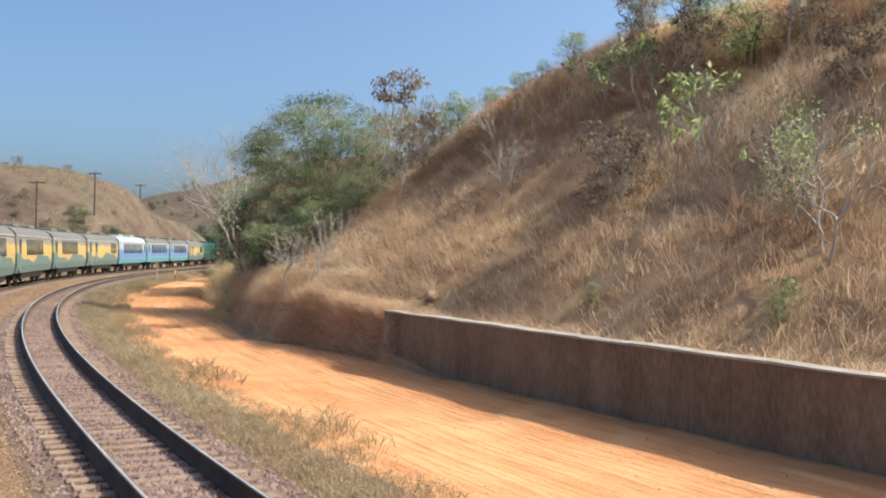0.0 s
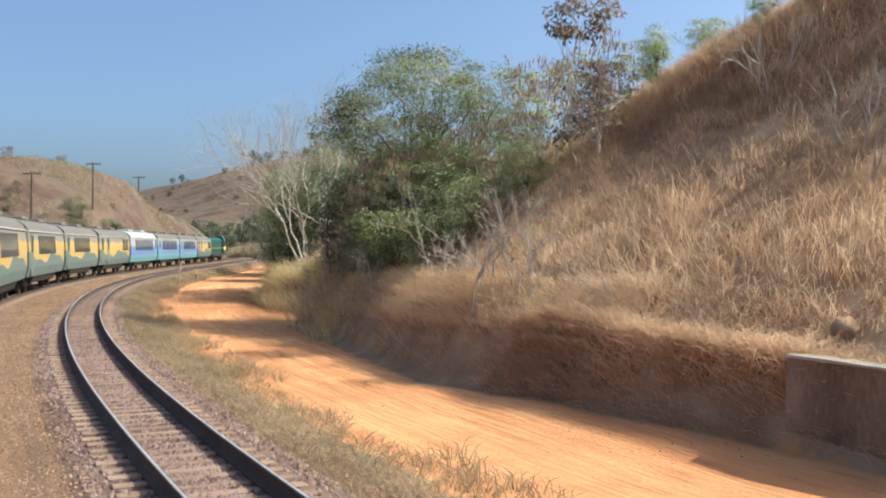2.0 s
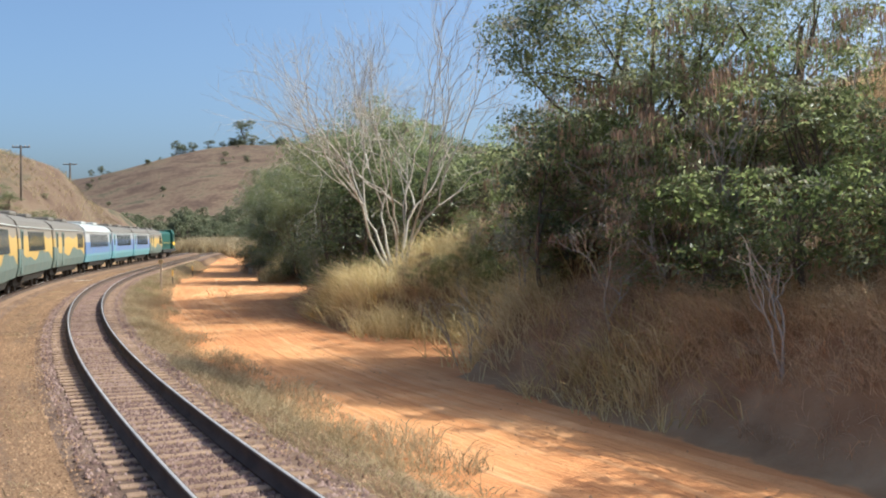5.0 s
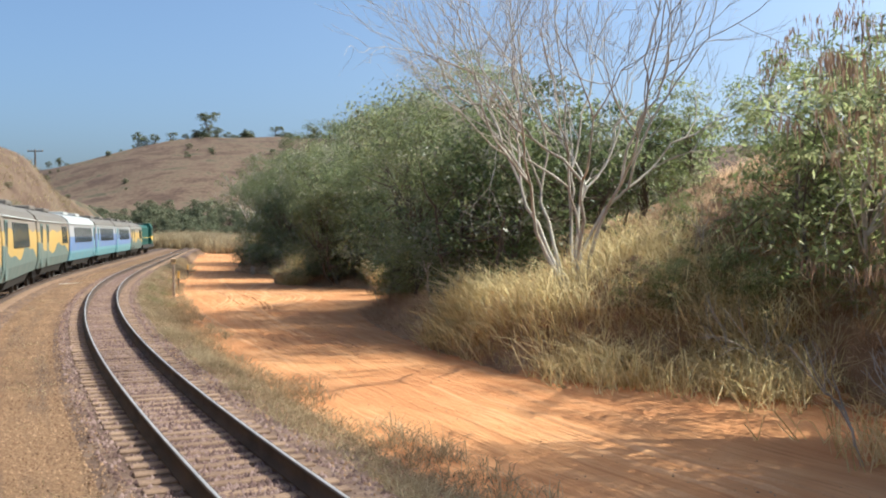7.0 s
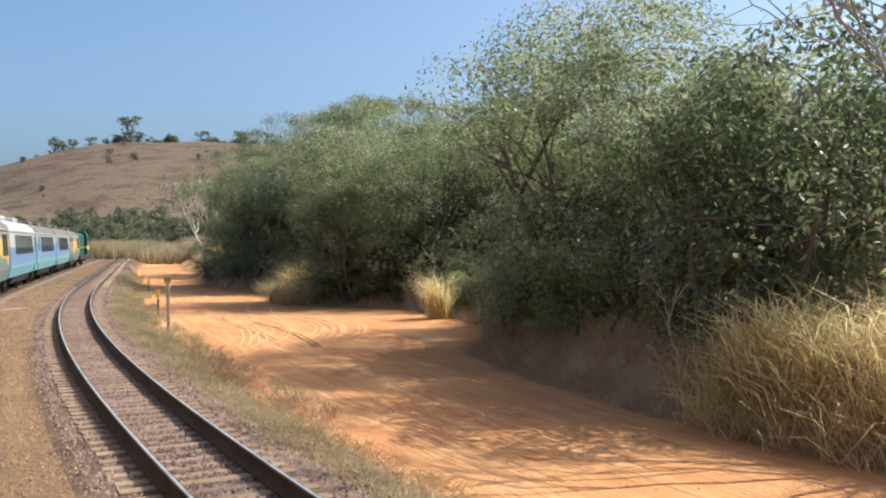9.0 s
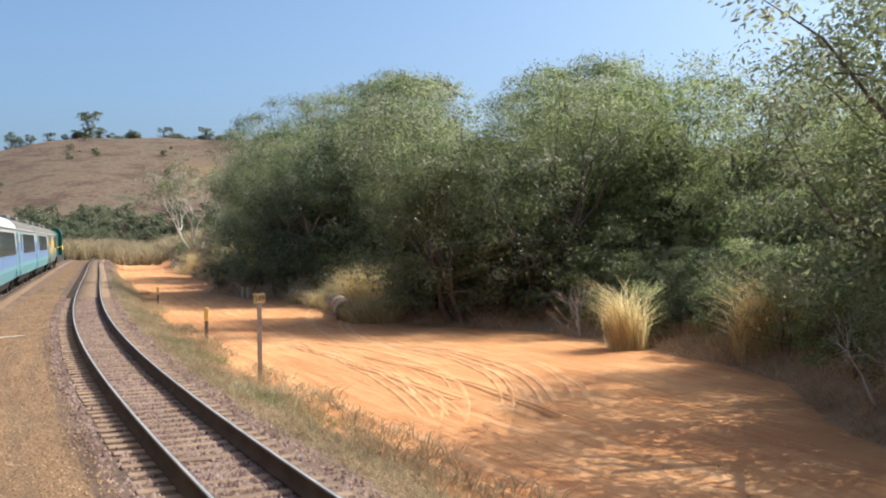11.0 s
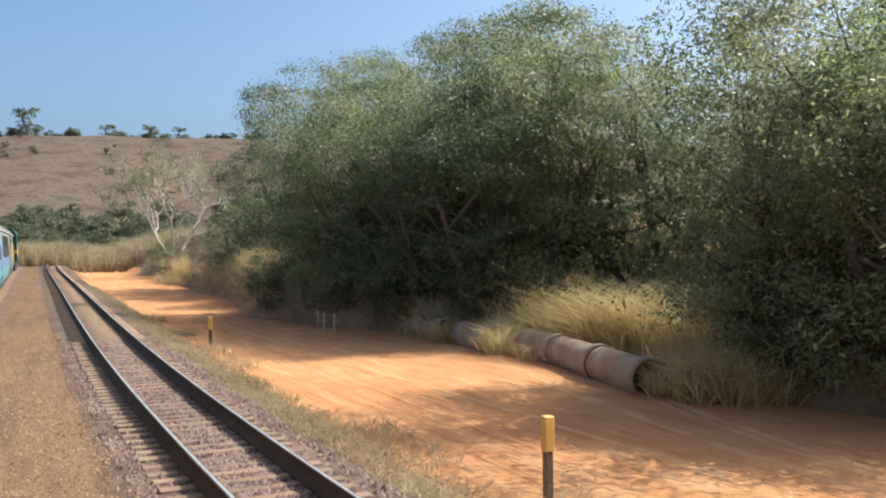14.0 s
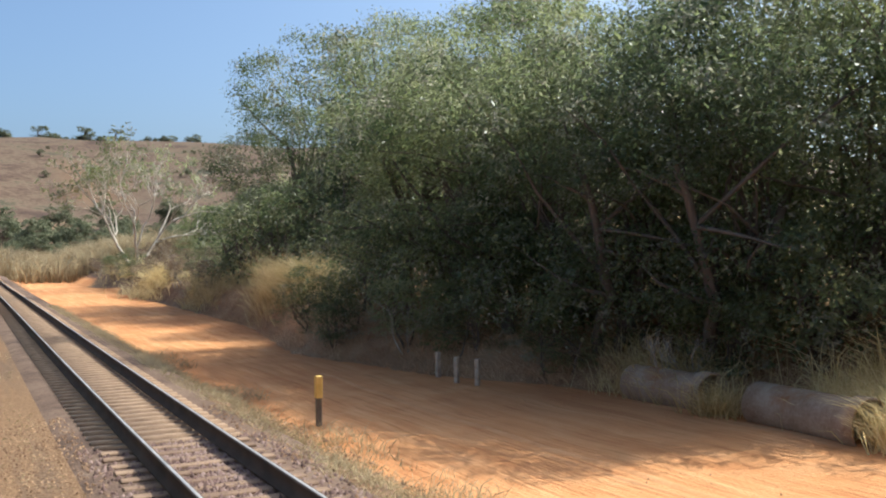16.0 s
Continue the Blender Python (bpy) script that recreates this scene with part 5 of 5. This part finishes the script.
rr = np.random.default_rng(21)
for i in range(26):
    u0 = rr.uniform(-4, 112)
    us = np.arange(u0, u0 + rr.uniform(7, 20), 0.25)
    lat0, bend = rr.choice([3.3, 3.7, 4.9, 5.3, 5.9, 6.4]) + rr.normal(0, 0.15), rr.normal(0, 0.02)
    lats = lat0 + 0.15 * np.sin(us * 0.25 + i) + bend * (us - u0)
    if 74 < u0 < 92:
        lats = lats + rr.uniform(0.5, 2.5) + 0.01 * (us - u0) ** 2
    lats = np.minimum(lats, table(us, ROAD_EDGE) - 0.45)
    tagged(new("wheel_rut", rut_mesh("wheel_rut", us, lats, 1.3 * rr.uniform(0.12, 0.22), rr.uniform(0.012, 0.026))), "low ridge of sand pushed up by wheels", "rut", kind="structure")


# curved ruts where vehicles turn in the wide part of the road
for i in range(14):
    us = np.arange(78.0 + rr.uniform(-1, 3), 92.0 + rr.uniform(-2, 3), 0.25)
    mid, peak = 86.5 + rr.normal(0, 0.25), 8.8 + rr.choice([-2.6, -2.2, -1.5, -0.4, 0.0, 0.5, 1.3]) + rr.normal(0, 0.12)
    lats = peak - rr.uniform(0.03, 0.038) * (us - mid) ** 2
    tagged(new("wheel_rut", rut_mesh("wheel_rut", us, lats, rr.uniform(0.12, 0.26), rr.uniform(0.012, 0.026))), "curved ridge of sand pushed up by turning wheels", "rut", kind="structure")


def tyre_print(us, lats):
    """Two rows of slanting tread lugs pressed up in the sand."""
    base = np.array([(sx * (0.1 if sz < 0 else 0.08), sy * (0.045 if sz < 0 else 0.028), sz * 0.018) for sx in (-1, 1) for sy in (-1, 1) for sz in (-1, 1)])
    quad = np.array([(0, 1, 3, 2), (4, 6, 7, 5), (0, 4, 5, 1), (2, 3, 7, 6), (0, 2, 6, 4), (1, 5, 7, 3)])
    vs, fs = [], []
    for i, (u, lat) in enumerate(zip(us, lats)):
        side = 1 if i % 2 else -1
        x, y, h = place(u, lat + side * 0.1)
        a = -float(h) + side * 0.5
        z = ground_z(x, y) + 0.004
        vs.append(np.stack([base[:, 0] * math.cos(a) - base[:, 1] * math.sin(a) + float(x), base[:, 0] * math.sin(a) + base[:, 1] * math.cos(a) + float(y), base[:, 2] + z], 1))
        fs.append(quad + 8 * i)
    tagged(new("tyre_print", mesh_from("tyre_print", np.concatenate(vs), np.concatenate(fs), MAT["sand"])), "tractor tyre print in the dry sand", "tyre print", kind="stuff")


us = np.arange(77.5, 87.5, 0.085)
tyre_print(us, 6.8 - 0.012 * (us - 83) ** 2)
us = np.arange(80, 91, 0.085)
tyre_print(us, 5.75 + 0.02 * np.sin(us))

# pairs of deeper ruts, each a bank of sand on either side of the wheel's groove
for mid, peak, bow in ((86.6, 8.4, 0.037), (86.2, 8.92, 0.035), (87.5, 5.68, 0.016), (86.8, 6.05, 0.016)):
    us = np.arange(78.5, 93.0, 0.2)
    for side in (-0.13, 0.13):
        tagged(new("wheel_rut", rut_mesh("wheel_rut", us, peak - bow * (us - mid) ** 2 + side, 0.15, 0.03)), "deep curved wheel rut in red sand", "rut", kind="structure")

# ---- small pieces last: sleepers and ballast stones ----
sleeper_mesh = box_mesh("sleeper", 2.0, 0.17, 0.14, MAT["sleeper"], 0.015)
srng = random.Random(9)
for i in range(290):
    u = -4 + i * 0.4
    ob = new("sleeper", sleeper_mesh)
    ob.parent = track_right
    ob.matrix_basis = at_line(u, srng.uniform(-0.02, 0.02), 0, srng.uniform(-0.8, 0.8), -0.288 + srng.uniform(-0.012, 0.008))


def joined_boxes(name, us, centre, parent):
    base = np.array([(sx * 1.0, sy * 0.1, sz * 0.07) for sx in (-1, 1) for sy in (-1, 1) for sz in (-1, 1)])
    quad = np.array([(0, 1, 3, 2), (4, 6, 7, 5), (0, 4, 5, 1), (2, 3, 7, 6), (0, 2, 6, 4), (1, 5, 7, 3)])
    vs, fs = [], []
    for i, u in enumerate(us):
        x, y, h = place(u, centre)
        c, s = math.cos(-float(h)), math.sin(-float(h))
        vs.append(np.stack([base[:, 0] * c - base[:, 1] * s + float(x), base[:, 0] * s + base[:, 1] * c + float(y), base[:, 2] - 0.285], 1))
        fs.append(quad + 8 * i)
    ob = part(name, mesh_from(name, np.concatenate(vs), np.concatenate(fs), MAT["sleeper"]), parent)
    ob["kind"] = "stuff"


joined_boxes("far_sleepers", np.arange(112, 300, 0.4), 0.0, track_right)
joined_boxes("own_sleepers", np.arange(-4, 300, 0.4), OWN, track_own)


def stones(name, label, seed, u, lat, size, mat, sink=0.3, on_bed=True):
    rng = np.random.default_rng(seed)
    n = len(u)
    x, y, _ = place(u, lat)
    if on_bed:
        bed = np.where(np.abs(lat) < 1.25, -0.25, np.where(lat > 0, -0.25 - (lat - 1.25) * 0.22, -0.25 - (-1.25 - lat) * 0.2))
        own = -0.25 - np.maximum(np.abs(lat - OWN) - 1.25, 0) * 0.2
        z = np.maximum(np.maximum(bed, own), heights(x, y))
    else:
        z = heights(x, y)
    s = size * rng.uniform(0.5, 1.4, (n, 1))
    base = np.array([(1, 0, -0.4), (-1, 0, -0.4), (0, 1, -0.4), (0, -1, -0.4), (0, 0, 0.8)], float)     # the buried underside is left open
    ang = rng.uniform(0, 2 * np.pi, n)
    v = base[None] * rng.uniform(0.6, 1.3, (n, 5, 1)) + rng.normal(0, 0.18, (n, 5, 3))
    vx = v[:, :, 0] * np.cos(ang)[:, None] - v[:, :, 1] * np.sin(ang)[:, None]
    vy = v[:, :, 0] * np.sin(ang)[:, None] + v[:, :, 1] * np.cos(ang)[:, None]
    v = np.stack([vx, vy, v[:, :, 2]], 2) * s[:, None, :] + np.stack([x, y, z + s[:, 0] * sink], 1)[:, None, :]
    tri = np.array([(0, 2, 4), (2, 1, 4), (1, 3, 4), (3, 0, 4)])
    f = (tri[None] + (np.arange(n) * 5)[:, None, None]).reshape(-1, 3)
    tagged(new(name, mesh_from(name, v.reshape(-1, 3), f, mat)), label, "gravel", kind="stuff")


r2 = np.random.default_rng(12)
n = 96000
u = -3 + 115 * r2.random(n) ** 1.1
lat = np.where(r2.random(n) < 0.6, r2.uniform(-0.46, 0.46, n), r2.uniform(-1.25, 1.35, n))
m = ~((np.abs(((u + 4) / 0.4) - np.round((u + 4) / 0.4)) < 0.17) & (np.abs(lat) < 1.02) & (r2.random(n) < np.where(np.abs(lat) < 0.47, 0.3, 0.55)))
m &= (np.abs(np.abs(lat) - 0.535) > 0.075)
stones("ballast_stones", "coarse reddish ballast stones between the rails", 1, u[m], lat[m], 0.033, MAT["stone"])
n = 46000
stones("shoulder_gravel", "loose warm brown gravel beside the track", 2, -3 + 118 * r2.random(n) ** 1.1, -4.0 + 2.9 * r2.random(n) ** 0.7, 0.017, MAT["stone_warm"])
n = 9000
stones("verge_gravel", "loose brown gravel on the verge", 3, -3 + 118 * r2.random(n), 1.1 + 1.3 * r2.random(n) ** 1.4, 0.024, MAT["stone_warm"])
n = 1600
stones("road_pebbles", "scattered pebbles on the dirt road", 4, r2.uniform(-3, 110, n), r2.uniform(2.6, 7.0, n), 0.016, MAT["stone_warm"], 0.3, False)
